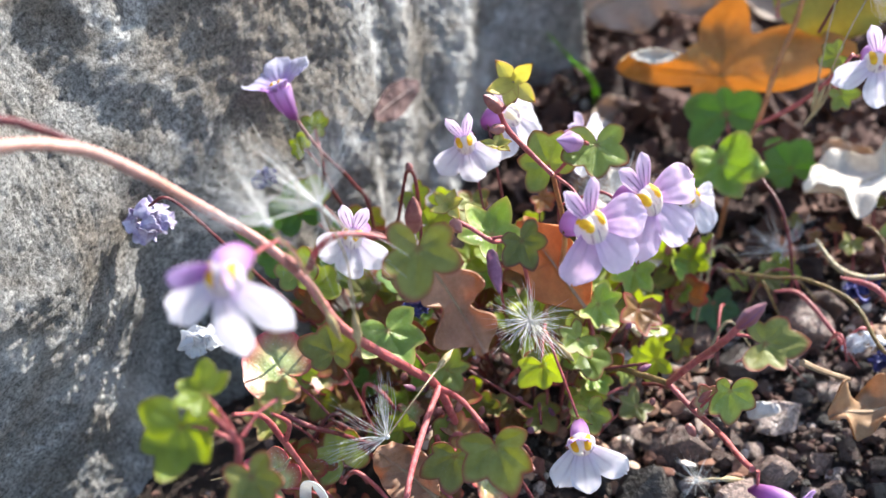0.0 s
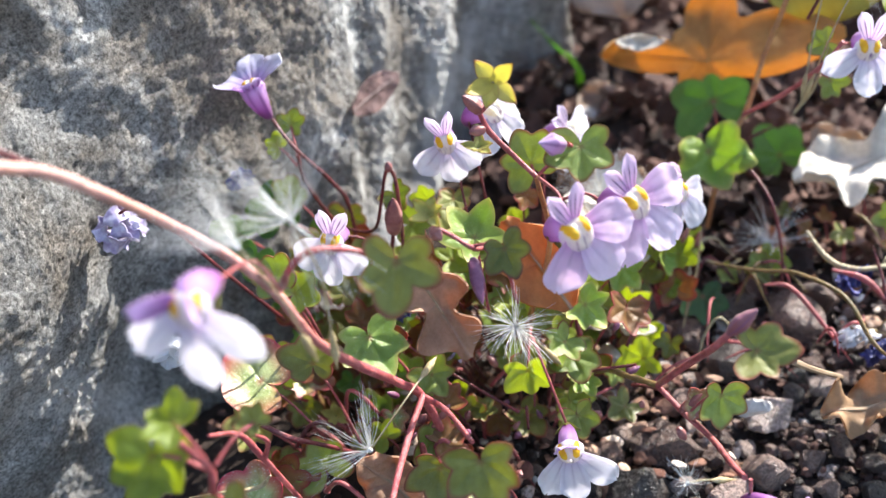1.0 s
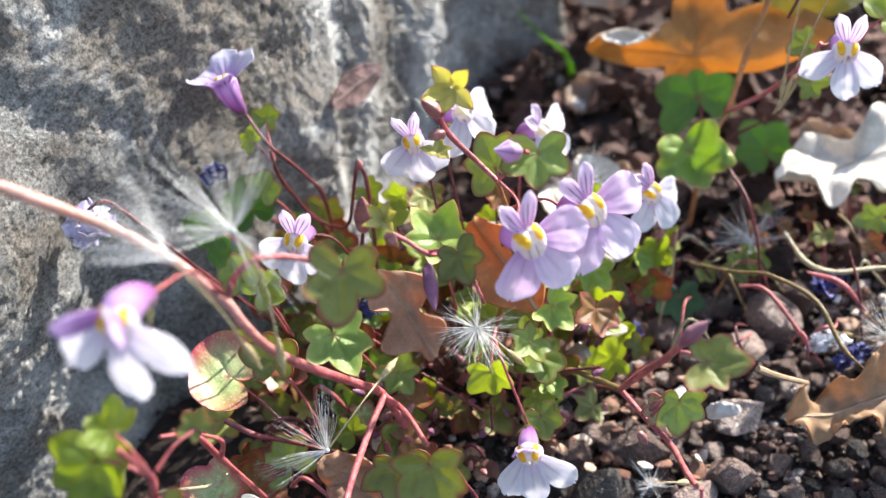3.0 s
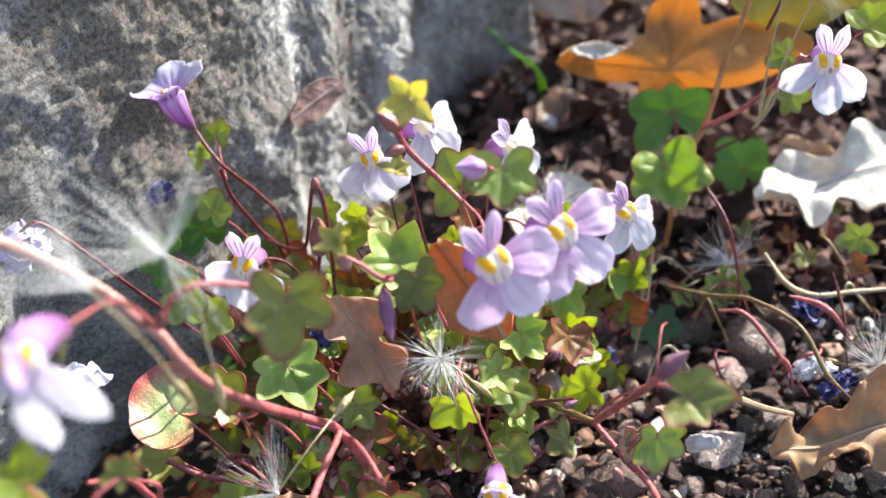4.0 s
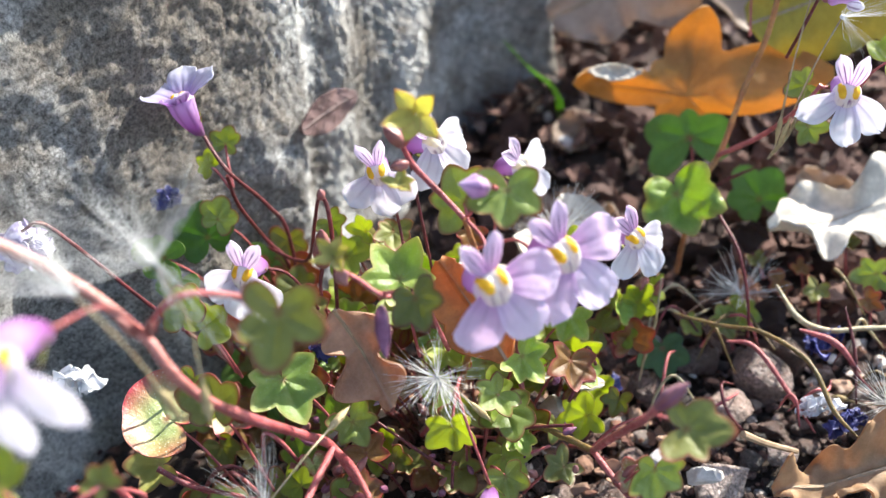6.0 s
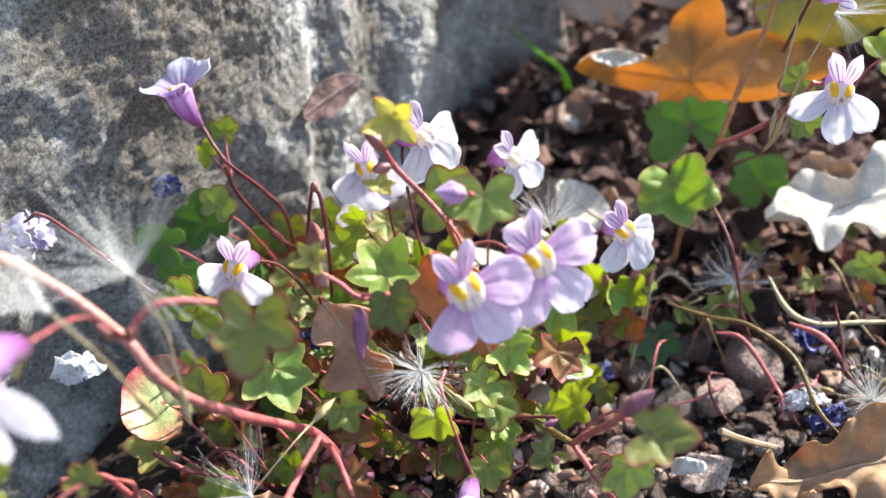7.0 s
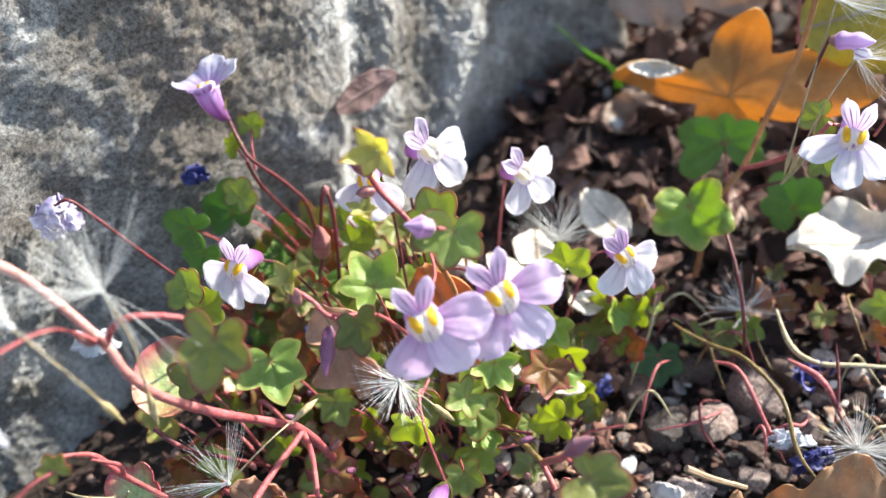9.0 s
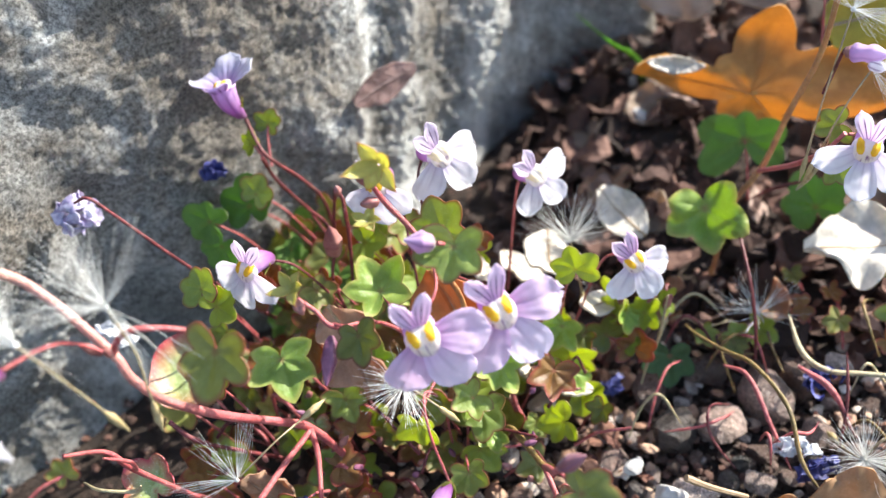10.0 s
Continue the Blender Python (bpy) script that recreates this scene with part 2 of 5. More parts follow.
PETAL = {
    "white": petal_skin("white petal", (0.82, 0.72, 0.86), (0.90, 0.87, 0.92), (0.92, 0.90, 0.94), 0.6),
    "lilac": petal_skin("lilac petal", (0.72, 0.44, 0.72), (0.89, 0.70, 0.88), (0.93, 0.81, 0.93), 0.62),
    "violet": petal_skin("violet petal", (0.46, 0.22, 0.54), (0.60, 0.38, 0.70), (0.76, 0.62, 0.84), 0.6),
    "bluish": petal_skin("bluish violet petal", (0.62, 0.44, 0.78), (0.78, 0.73, 0.93), (0.88, 0.88, 0.97), 0.6),
    "pale": petal_skin("pale lilac petal", (0.80, 0.62, 0.83), (0.91, 0.79, 0.92), (0.93, 0.85, 0.95), 0.62),
}
TUBE = petal_skin("purple flower tube", (0.26, 0.05, 0.20), (0.42, 0.14, 0.45), (0.66, 0.42, 0.74), 0.5, ((0.1, 0.0), (0.4, 0.8), (0.95, 1.0)))
PALATE = {"white": palate_skin("white palate", (0.90, 0.87, 0.92)), "pale": palate_skin("pale palate", (0.90, 0.78, 0.91)), "violet": palate_skin("violet palate", (0.60, 0.38, 0.70))}
PETAL["sunlit"] = PETAL["white"]
# lit copy of the white palate: its yolks are paled as if overexposed
PALATE["sunlit"] = palate_skin("sunlit palate", (0.92, 0.90, 0.94), ((0.93, 0.84, 0.50), (0.95, 0.90, 0.68)))
PALATE["lilac"] = PALATE["bluish"] = PALATE["pale"]
BUD_PALE = petal_skin("striped pale violet bud", (0.40, 0.34, 0.20), (0.52, 0.30, 0.52), (0.70, 0.52, 0.74), 0.4, ((0.0, 0.3), (0.5, 0.7), (1.0, 0.6)))
BUD_LILAC = petal_skin("folded lilac petals", (0.45, 0.22, 0.48), (0.66, 0.46, 0.72), (0.74, 0.58, 0.80), 0.5, ((0.0, 0.2), (0.5, 0.35), (1.0, 0.2)))
BUD_PINK = petal_skin("pleated pink bud", (0.22, 0.05, 0.055), (0.26, 0.075, 0.085), (0.34, 0.14, 0.16), 0.15, ((0.0, 0.5), (0.5, 0.6), (1.0, 0.3)))
PINK_STEM = stem_skin("pink red stem", (0.52, 0.15, 0.15), (0.33, 0.06, 0.07))
DARK_STEM = stem_skin("dark red stem", (0.20, 0.035, 0.04), (0.10, 0.016, 0.022))
BROWN_STEM = stem_skin("olive brown stem", (0.26, 0.16, 0.05), (0.15, 0.10, 0.03))
DRY_STEM = stem_skin("dry straw stem", (0.50, 0.42, 0.26), (0.33, 0.26, 0.14))
ORANGE_STEM = stem_skin("orange brown stem", (0.54, 0.27, 0.10), (0.36, 0.14, 0.06))
SILK = plain("silky white hair", (0.72, 0.72, 0.70), (0.90, 0.90, 0.88), 900, 0.4, 0.35)
ACHENE = plain("tan seed husk", (0.30, 0.22, 0.10), (0.50, 0.40, 0.22), 800, 0.6)
OAK_ORANGE = dead_leaf("orange brown oak leaf", (0.44, 0.25, 0.08), (0.58, 0.36, 0.13), (0.50, 0.30, 0.12), 0.52, (0.74, 0.41, 0.08), 0.15)
OAK_BROWN = dead_leaf("tan brown oak leaf", (0.34, 0.21, 0.11), (0.52, 0.34, 0.20), (0.55, 0.39, 0.24), 0.4, (0.60, 0.32, 0.11))
OAK_PINK = dead_leaf("pinkish brown oak leaf", (0.40, 0.22, 0.135), (0.56, 0.34, 0.22), (0.58, 0.40, 0.29), 0.4, (0.55, 0.26, 0.10))
# also colours pieces that are only pale from sunlight
OAK_PALE = dead_leaf("bleached and sunlit pale leaf", (0.62, 0.55, 0.46), (0.78, 0.72, 0.64), (0.70, 0.62, 0.50), 0.25, (0.62, 0.50, 0.30))
OAK_GREY = dead_leaf("grey brown dead leaf", (0.34, 0.25, 0.19), (0.54, 0.43, 0.35), (0.45, 0.34, 0.26), 0.45, (0.55, 0.40, 0.28))
OAK_RUST = dead_leaf("rust orange dead leaf", (0.44, 0.16, 0.045), (0.56, 0.24, 0.07), (0.40, 0.18, 0.08), 0.35, (0.75, 0.26, 0.03))
LEAF_YELLOW = dead_leaf("yellowing olive leaf", (0.28, 0.24, 0.035), (0.46, 0.38, 0.05), (0.40, 0.36, 0.10), 0.4, (0.66, 0.52, 0.03), 0.2)
WILT_BLUE = plain("dried blue violet petal", (0.014, 0.018, 0.085), (0.07, 0.075, 0.30), 700, 0.5, 0.15)
WILT_VIOLET = plain("wilted violet petal", (0.30, 0.21, 0.45), (0.82, 0.78, 0.88), 600, 0.45, 0.2)
WILT_WHITE = plain("bleached dry petal", (0.66, 0.68, 0.74), (0.92, 0.92, 0.93), 600, 0.5, 0.45)
BUD_SKIN = plain("purple red bud", (0.13, 0.035, 0.075), (0.30, 0.12, 0.20), 500, 0.4, 0.15)
POD_SKIN = plain("red brown seed pod", (0.20, 0.055, 0.06), (0.42, 0.20, 0.18), 400, 0.38, 0.1)
GRASS = plain("fresh grass", (0.10, 0.26, 0.03), (0.22, 0.42, 0.06), 400, 0.4, 0.4, through_color=(0.35, 0.65, 0.06))
FLINT = plain("dull white quartz", (0.32, 0.29, 0.27), (0.66, 0.63, 0.60), 350, 0.6)
RIB = plain("pale brown leaf rib", (0.24, 0.15, 0.08), (0.40, 0.28, 0.17), 500, 0.6)
PLUM = dead_leaf("plum brown leaf scrap", (0.19, 0.115, 0.105), (0.29, 0.185, 0.17), (0.19, 0.11, 0.10), 0.15, (0.30, 0.14, 0.11))


# ---- building helpers ----
def to_mesh(name, bm, mat, smooth=True, sharp=48):
    """A mesh in metres out of a bmesh in centimetres."""
    bmesh.ops.scale(bm, vec=(CM, CM, CM), verts=bm.verts)
    me = bpy.data.meshes.new(name)
    bm.to_mesh(me)
    bm.free()
    me.polygons.foreach_set("use_smooth", [smooth] * len(me.polygons))
    if smooth:
        me.set_sharp_from_angle(angle=radians(sharp))
    if mat:
        me.materials.append(mat)
    return me


def part(name, bm, mat, parent, label="", pose_at=None, smooth=True):
    ob = new(name, bm if isinstance(bm, bpy.types.Mesh) else to_mesh(name, bm, mat, smooth))
    ob.parent = parent
    if parent and not parent.parent:
        ob.matrix_parent_inverse = parent.matrix_basis.inverted()
    if pose_at:
        ob.matrix_basis = pose_at
    return tagged(ob, label)


def thing(name, label, category, at, group="", kind=""):
    """An empty at the thing's base; its parts are given in world centimetres."""
    ob = new(name)
    ob.empty_display_size = 0.005
    ob.matrix_basis = Matrix.Translation(cm(at))
    return tagged(ob, label, category, group, kind)


def solo(name, bm, mat, label, category, pose_at=None, group="", kind="", smooth=True):
    ob = new(name, bm if isinstance(bm, bpy.types.Mesh) else to_mesh(name, bm, mat, smooth))
    if pose_at:
        ob.matrix_basis = pose_at
    return tagged(ob, label, category, group, kind)


def place(p, az=0, tilt=0, spin=0):
    """Centimetres; a blade lies flat at tilt 0 and stands facing -y at tilt 90; az turns it about the upright; spin turns it in its own plane."""
    return Matrix.Translation(cm(p)) @ pose(0, 0, 0, 0, 0, az) @ pose(0, 0, 0, tilt) @ pose(0, 0, 0, 0, 0, spin)


def smooth_line(points, steps=6):
    p = [Vector(q) for q in points]
    p = [p[0] * 2 - p[1], *p, p[-1] * 2 - p[-2]]
    out = []
    for a, b, c, d in zip(p, p[1:], p[2:], p[3:]):
        for k in range(steps):
            t = k / steps
            out.append(0.5 * (2 * b + (c - a) * t + (2 * a - 5 * b + 4 * c - d) * t * t + (3 * b - a - 3 * c + d) * t**3))
    return [*out, p[-2]]


def add_tube(bm, points, radii, sides=8, steps=6, rough=0.0, seed=0.0):
    """A tapered tube along a smooth line; radii are spread evenly along it."""
    line = smooth_line(points, steps)
    n, rings, side = len(line), [], None
    for k, p in enumerate(line):
        way = (line[min(k + 1, n - 1)] - line[max(k - 1, 0)]).normalized()
        side = way.orthogonal() if side is None else side - way * side.dot(way)
        side.normalize()
        up = way.cross(side)
        at = k / (n - 1) * (len(radii) - 1)
        i = min(int(at), len(radii) - 2)
        r = radii[i] + (radii[i + 1] - radii[i]) * (at - i)
        if rough:
            r *= 1 + rough * noise.noise(p * 6 + Vector((seed, 0, 0)))
        rings.append([bm.verts.new(p + (side * math.cos(a) + up * math.sin(a)) * r) for a in (2 * math.pi * j / sides for j in range(sides))])
    for a, b in zip(rings, rings[1:]):
        for j in range(sides):
            bm.faces.new((a[j], a[(j + 1) % sides], b[(j + 1) % sides], b[j]))
    bm.faces.new(rings[0][::-1])
    bm.faces.new(rings[-1])
    return bm


def tube(points, radii, sides=8, steps=6, rough=0.15):
    return add_tube(bmesh.new(), points, radii, sides, steps, rough, points[0][0])


def layers(bm, *names):
    return [bm.verts.layers.float.get(n) or bm.verts.layers.float.new(n) for n in names]


def ring_sheet(bm, rings, closed, centre=None):
    for a, b in zip(rings, rings[1:]):
        for j in range(len(a) if closed else len(a) - 1):
            k = (j + 1) % len(a)
            bm.faces.new((a[j], a[k], b[k], b[j]))
    if centre:
        for j in range(len(rings[0])):
            bm.faces.new((centre, rings[0][j], rings[0][(j + 1) % len(rings[0])]))


def thicken(bm, t):
    """Gives a sheet its thickness: a second skin, t below the first, joined along the rim."""
    bmesh.ops.recalc_face_normals(bm, faces=bm.faces)
    bm.normal_update()
    verts, faces = bm.verts[:], bm.faces[:]
    rim = [(e.verts[0], e.verts[1], e.link_faces[0]) for e in bm.edges if len(e.link_faces) == 1]
    kept = [l for l in (bm.verts.layers.float.get(n) for n in ("blend", "vein", "across", "ray")) if l]
    under = {}
    for v in verts:
        w = under[v] = bm.verts.new(v.co - v.normal * t)
        for l in kept:
            w[l] = v[l]
    for f in faces:
        bm.faces.new([under[v] for v in reversed(f.verts)])
    for a, b, f in rim:
        turn = [v for v in f.verts]
        if turn[(turn.index(a) + 1) % len(turn)] is b:
            a, b = b, a
        bm.faces.new((a, b, under[b], under[a]))
    return bm


LOBES = ((0, 1.0, 40), (58, 0.92, 38), (-58, 0.92, 38), (118, 0.80, 42), (-118, 0.80, 42))


def ivy_blade(width, cup=0.12, fold=0.10, ruffle=0.05, seed=0, round_=0.0, thickness=0.012, lobes=LOBES, deep=0.40, heart=True):
    """A lobed ivy-like blade, its stalk joint a little behind the middle, its tip towards +y."""
    rnd = random.Random(seed)
    bm = bmesh.new()
    blend, vein = layers(bm, "blend", "vein")
    size = width * 0.53
    lobes = [(a + rnd.uniform(-11, 11), l * rnd.uniform(0.84, 1.10), w * rnd.uniform(0.85, 1.1)) for a, l, w in lobes]
    rings, n, m = [], 8, 84
    shift = Vector((rnd.uniform(0, 50), rnd.uniform(0, 50), 0))

    def reach(deg):
        best = 0
        for a, l, w in lobes:
            d = abs((deg - a + 180) % 360 - 180) / w
            best = max(best, l * max(0.12, 1 - (deep - 0.18 * round_) * min(d, 1.9) ** (1.02 + round_)))
        back = abs((deg + 360) % 360 - 180)
        if heart and back < 34:
            best *= 0.30 + 0.70 * (back / 34) ** 0.7
        return best

    def height(x, y):
        r2 = (x * x + y * y) / (size * size)
        h = cup * r2 * size + fold * abs(x)
        h += ruffle * size * noise.noise(Vector((x, y, 0)) / size * 1.7 + shift) * (0.4 + r2)
        return h

    off = Vector((0, -0.18 * size, 0))
    for k in range(1, n + 1):
        ring = []
        for j in range(m):
            deg = 360 * j / m
            rho = reach(deg) * size * (k / n) ** 0.9
            x, y = rho * math.sin(radians(deg)), rho * math.cos(radians(deg))
            near = min(abs((deg - a + 180) % 360 - 180) for a, _, _ in lobes)
            groove = -0.045 * size * math.exp(-((radians(near) * rho / (0.10 * size)) ** 2)) * math.sin(math.pi * min(1.0, k / n + 0.1))
            v = bm.verts.new(Vector((x, y, height(x, y) + groove)) + off)
            v[blend] = (k / n) ** 0.9
            v[vein] = math.exp(-((radians(near) * rho / (0.03 * size)) ** 2)) * max(0.0, 1.0 - k / n)
            ring.append(v)
        rings.append(ring)
    c = bm.verts.new(off)
    c[vein] = 1.0
    ring_sheet(bm, rings, True, c)
    return thicken(bm, thickness)


def oak_blade(length, width, lobes=3, curl=0.2, bow=0.15, wave=0.12, seed=0, deep=0.42, thickness=0.03, oval=False):
    """A pinnate dead leaf along +y from its stalk end, its middle at the origin."""
    rnd = random.Random(seed)
    bm = bmesh.new()
    blend, vein = layers(bm, "blend", "vein")
    shift = Vector((rnd.uniform(0, 90), rnd.uniform(0, 90), 3))
    rows, half = 22 * lobes if not oval else 46, 9
    grow = [rnd.uniform(0.82, 1.15) for _ in range(2 * lobes + 4)]
    sheet = []
    for i in range(rows + 1):
        s = i / rows
        row = []
        for j in range(-half, half + 1):
            u = j / half
            side = 0 if u < 0 else 1
            env = math.sin(math.pi * min(1, s * 0.94 + 0.05)) ** 0.7
            if oval:
                w = width / 2 * math.sin(math.pi * (0.03 + 0.94 * s)) ** 0.75
                ph = 0.0
            else:
                ph = s * lobes + 0.22 * side
                w = width / 2 * env * grow[int(ph) * 2 % len(grow) + side]
                w *= 1 - deep * (0.5 + 0.5 * math.cos(2 * math.pi * ph)) ** 1.6
            x = u * w
            y = (s - 0.5) * length + (0.0 if oval else 0.20 * abs(u) * w * 0.9)
            p = Vector((x, y, 0))
            edge = abs(u) ** 1.5
            z = curl * width * 0.5 * (abs(x) / (width / 2)) ** 2 + bow * length * ((s - 0.5) * 2) ** 2
            z += wave * width * noise.noise(p * (2.2 / width) + shift) * (0.35 + edge)
            z += wave * 0.5 * width * noise.noise(p * (6.0 / width) + shift) * edge
            v = bm.verts.new((x, y, z))
            v[blend] = abs(u)
            rib = math.exp(-((x / (0.018 * width)) ** 2))
            slant = (ph - 0.5) % 1.0 if not oval else (s * 5 - abs(u) * 1.2) % 1.0
            sub = math.exp(-(((slant - 0.5) / 0.045) ** 2)) * (1 - 0.6 * abs(u))
            v[vein] = max(rib, 0.8 * sub)
            row.append(v)
        sheet.append(row)
    ring_sheet(bm, sheet, False)
    rib = [row[half].co + Vector((0, 0, 0.012)) for row in sheet[:: max(1, rows // 12)]]
    return thicken(bm, thickness), rib


def petal_blade(length, width, droop=0.15, cup=0.1, rays=0.0, notch=0.0, seed=0):
    """One rounded lobe from its narrow foot at the origin towards +y, its face up."""
    rnd = random.Random(seed)
    bm = bmesh.new()
    blend, across, ray = layers(bm, "blend", "across", "ray")
    shift = Vector((rnd.uniform(0, 90), 0, 0))
    n, m, sheet = 18, 12, []
    lean = rnd.uniform(-0.12, 0.12)
    for i in range(n + 1):
        s = i / n
        row = []
        for j in range(-m, m + 1):
            u = j / m
            shape = 0.42 + 0.58 * math.sin(math.pi / 2 * min(1, s / 0.64)) ** 1.3
            if s > 0.64:
                shape = max(0.0, 1 - ((s - 0.64) / 0.36) ** 2.6) ** 0.5
            w = width / 2 * max(shape, 0.22)
            y = length * (s - 0.06 * u * u * s) * (1 + 0.07 * noise.noise(Vector((u * 2.0, 7, 0)) + shift)) - notch * length * max(0, 1 - abs(u) * 2.2) * s**5
            x = u * w * (1 + 0.06 * noise.noise(Vector((3, s * 3, u)) + shift)) + lean * length * s * s
            z = -droop * length * s**2 + cup * width * u * u * s + 0.13 * width * noise.noise(Vector((x, y, 0)) * 4.5 + shift) * s
            z += 0.05 * width * noise.noise(Vector((x, y, 3)) * 15 + shift) * s * abs(u) - 0.03 * width * math.exp(-((u / 0.12) ** 2)) * (1 - s)
            v = bm.verts.new((x, y, z))
            v[blend], v[across] = s, 0.5 + 0.5 * math.sin(u * 14)
            v[ray] = min(1.0, 1.6 * rays) * max(0.0, math.cos(u * math.pi * 3 - 0.4 * s * math.sin(u * 3))) ** 2.5 * max(0.0, 1 - abs(u)) ** 0.3
            row.append(v)
        sheet.append(row)
    ring_sheet(bm, sheet, False)
    bmesh.ops.remove_doubles(bm, verts=bm.verts, dist=0.0006)
    return thicken(bm, 0.010)


def pebble_bm(seed, flat=0.75, detail=3):
    """An angular stone of unit width: a ball cut by planes."""
    rnd = random.Random(seed)
    bm = bmesh.new()
    bmesh.ops.create_icosphere(bm, subdivisions=detail, radius=1)
    cuts = []
    for _ in range(13):
        d = Vector((rnd.gauss(0, 1), rnd.gauss(0, 1), rnd.gauss(0, 1))).normalized()
        cuts.append((d, rnd.uniform(0.46, 0.80)))
    shift = Vector((seed * 3.1, 0, 0))
    for v in bm.verts:
        d = v.co.normalized()
        r = min([1.0] + [k / d.dot(c) for c, k in cuts if d.dot(c) > 0.1])
        r *= 1 + 0.05 * noise.noise(d * 3 + shift) + 0.025 * noise.noise(d * 9 + shift)
        v.co = Vector((d.x * r * 0.55, d.y * r * rnd.uniform(0.43, 0.44), d.z * r * 0.5 * flat))
    return bm


# ---- the boulder ----
FOOT = [(-11.5, -3), (-9.6, 3), (-7.6, 6.8), (-6.05, 8.55), (-5.27, 9.67), (-4.35, 11.12), (-3.62, 12.55), (-3.0, 13.65), (-2.55, 14.45), (-2.33, 14.95), (-2.12, 15.4), (-1.88, 15.9), (-1.6, 16.5), (-1.15, 17.2), (-0.68, 18.0), (-0.25, 18.8), (0.35, 19.35), (1.1, 19.7), (1.95, 20.05), (1.7, 20.9), (1.0, 24), (-6, 30), (-17, 24), (-22, 8), (-18, -5)]
SHOULDER = [(-11.8, -2), (-9.8, 4), (-7.7, 7.4), (-6.2, 9.05), (-5.55, 10.1), (-4.6, 11.5), (-3.7, 12.75), (-3.05, 13.8), (-2.65, 14.6), (-2.45, 15.1), (-2.25, 15.55), (-2.02, 16.05), (-1.73, 16.65), (-1.3, 17.3), (-0.85, 18.1), (-0.4, 18.9), (0.2, 19.45), (1.0, 19.75), (2.0, 20.05), (1.8, 20.8), (1.0, 24), (-6, 29), (-16, 24), (-21, 8), (-17, -4)]


# broken edges of the face: place along it at height 4, lean, how far the edge stands out, how long it rises, how wide it falls
EDGES = ((0.32, 0.32, 0.36, 1.5, 0.13), (1.40, 0.30, 0.34, 0.40, 0.25), (3.85, 0.42, 0.52, 0.55, 0.40), (-7.4, -0.5, 0.16, 1.0, 0.25))


def broken(q):
    along = (q.x + 2.4) * 0.57 + (q.y - 14.7) * 0.82
    wander = 0.26 * noise.noise(Vector((3, 0, q.z * 0.9))) + 0.13 * noise.noise(Vector((9, q.x, q.z * 3.1)))
    d = 0.18 * max(0.0, -5.2 - along) - 0.16 * math.exp(-(((along + 4.6) / 1.8) ** 2))
    # nearness to a broken edge, where the colour is whitened
    fresh = 0.0
    for at, lean, high, rise, fall in EDGES:
        edge = along + wander - at - lean * (q.z - 4)
        if edge < 3:
            fresh = max(fresh, math.exp(-(((edge - 0.1) / (0.16 + 1.3 * fall)) ** 2)))
            d += high / (1 + math.exp(min(40.0, edge / fall))) * math.exp(min(0.0, edge) / rise)
    stain = max(0.0, 1 - ((along + 1.9) / 1.9) ** 2) * max(0.0, min(1.0, (q.z - 2.6) / 1.5))
    return d, fresh, stain


def boulder():
    def around(points):
        line = smooth_line([(x, y, 0) for x, y in points + points[:1]], 48)[:-1]
        return [p for k, p in enumerate(line) if (48 <= k < 48 * 4) or (48 * 4 <= k < 48 * 18 and k % 2 == 0) or k % 12 == 0]

    low, high = around(FOOT), around(SHOULDER)
    n, levels, rings = len(low), 250, []
    middle = Vector((-9, 15, 0))
    bm = bmesh.new()
    crust, brown = layers(bm, "crust", "brown")
    for k in range(levels + 1):
        ring = []
        for j in range(n):
            end = max(0.0, min(1.0, (low[j].x + 1.5) / 1.6)) if low[j].y > 14 else 0.0
            z = -1.2 + (11.6 - 6.4 * end * end * (3 - 2 * end)) * (k / levels)
            t = max(0.0, min(1.2, z / 6))
            p = low[j].lerp(high[j], t)
            way = (low[(j + 1) % n] - low[j - 1]).normalized()
            out = Vector((way.y, -way.x, 0))
            top = max(0.0, z - 8.0)
            p = p + out * (-0.055 * top**2 + 0.01 * z)
            if p.y < 12.6:
                p = p - out * (0.34 * min(3.6, max(0.0, 4.6 - z)) * min(1.0, (12.6 - p.y) / 2.2))
            q = Vector((p.x, p.y, z))
            d = 0.20 * noise.fractal(q * 0.28, 0.9, 2.1, 3) + 0.05 * noise.fractal(q * 1.1 + Vector((7, 0, 0)), 0.8, 2.0, 3)
            d += 0.036 * noise.fractal(q * 2.8, 0.6, 2.0, 3) + 0.026 * noise.fractal(q * 9.0, 0.4, 2.3, 3)
            step, fresh, stain = broken(q)
            d += step
            ledge = noise.noise(Vector((q.x * 0.9 + q.y * 0.5, q.z * 0.35, 2)))
            d += 0.05 * math.copysign(abs(ledge) ** 0.5, ledge)
            v = bm.verts.new(q + out * d)
            v[crust], v[brown] = fresh, stain
            ring.append(v)
        rings.append(ring)
    for a, b in zip(rings, rings[1:]):
        for j in range(n):
            bm.faces.new((a[j], a[(j + 1) % n], b[(j + 1) % n], b[j]))
    top = [bm.verts.new(v.co.lerp(middle + Vector((0, 0, v.co.z + 0.2)), 0.45)) for v in rings[-1]]
    cap = bm.verts.new(middle + Vector((0, 0, 11.6)))
    for j in range(n):
        bm.faces.new((rings[-1][j], rings[-1][(j + 1) % n], top[(j + 1) % n], top[j]))
        bm.faces.new((top[j], top[(j + 1) % n], cap))
    bmesh.ops.recalc_face_normals(bm, faces=bm.faces)
    return solo("boulder", bm, ROCK, "large rough grey weathered limestone boulder standing on gravel", "rock")


boulder()


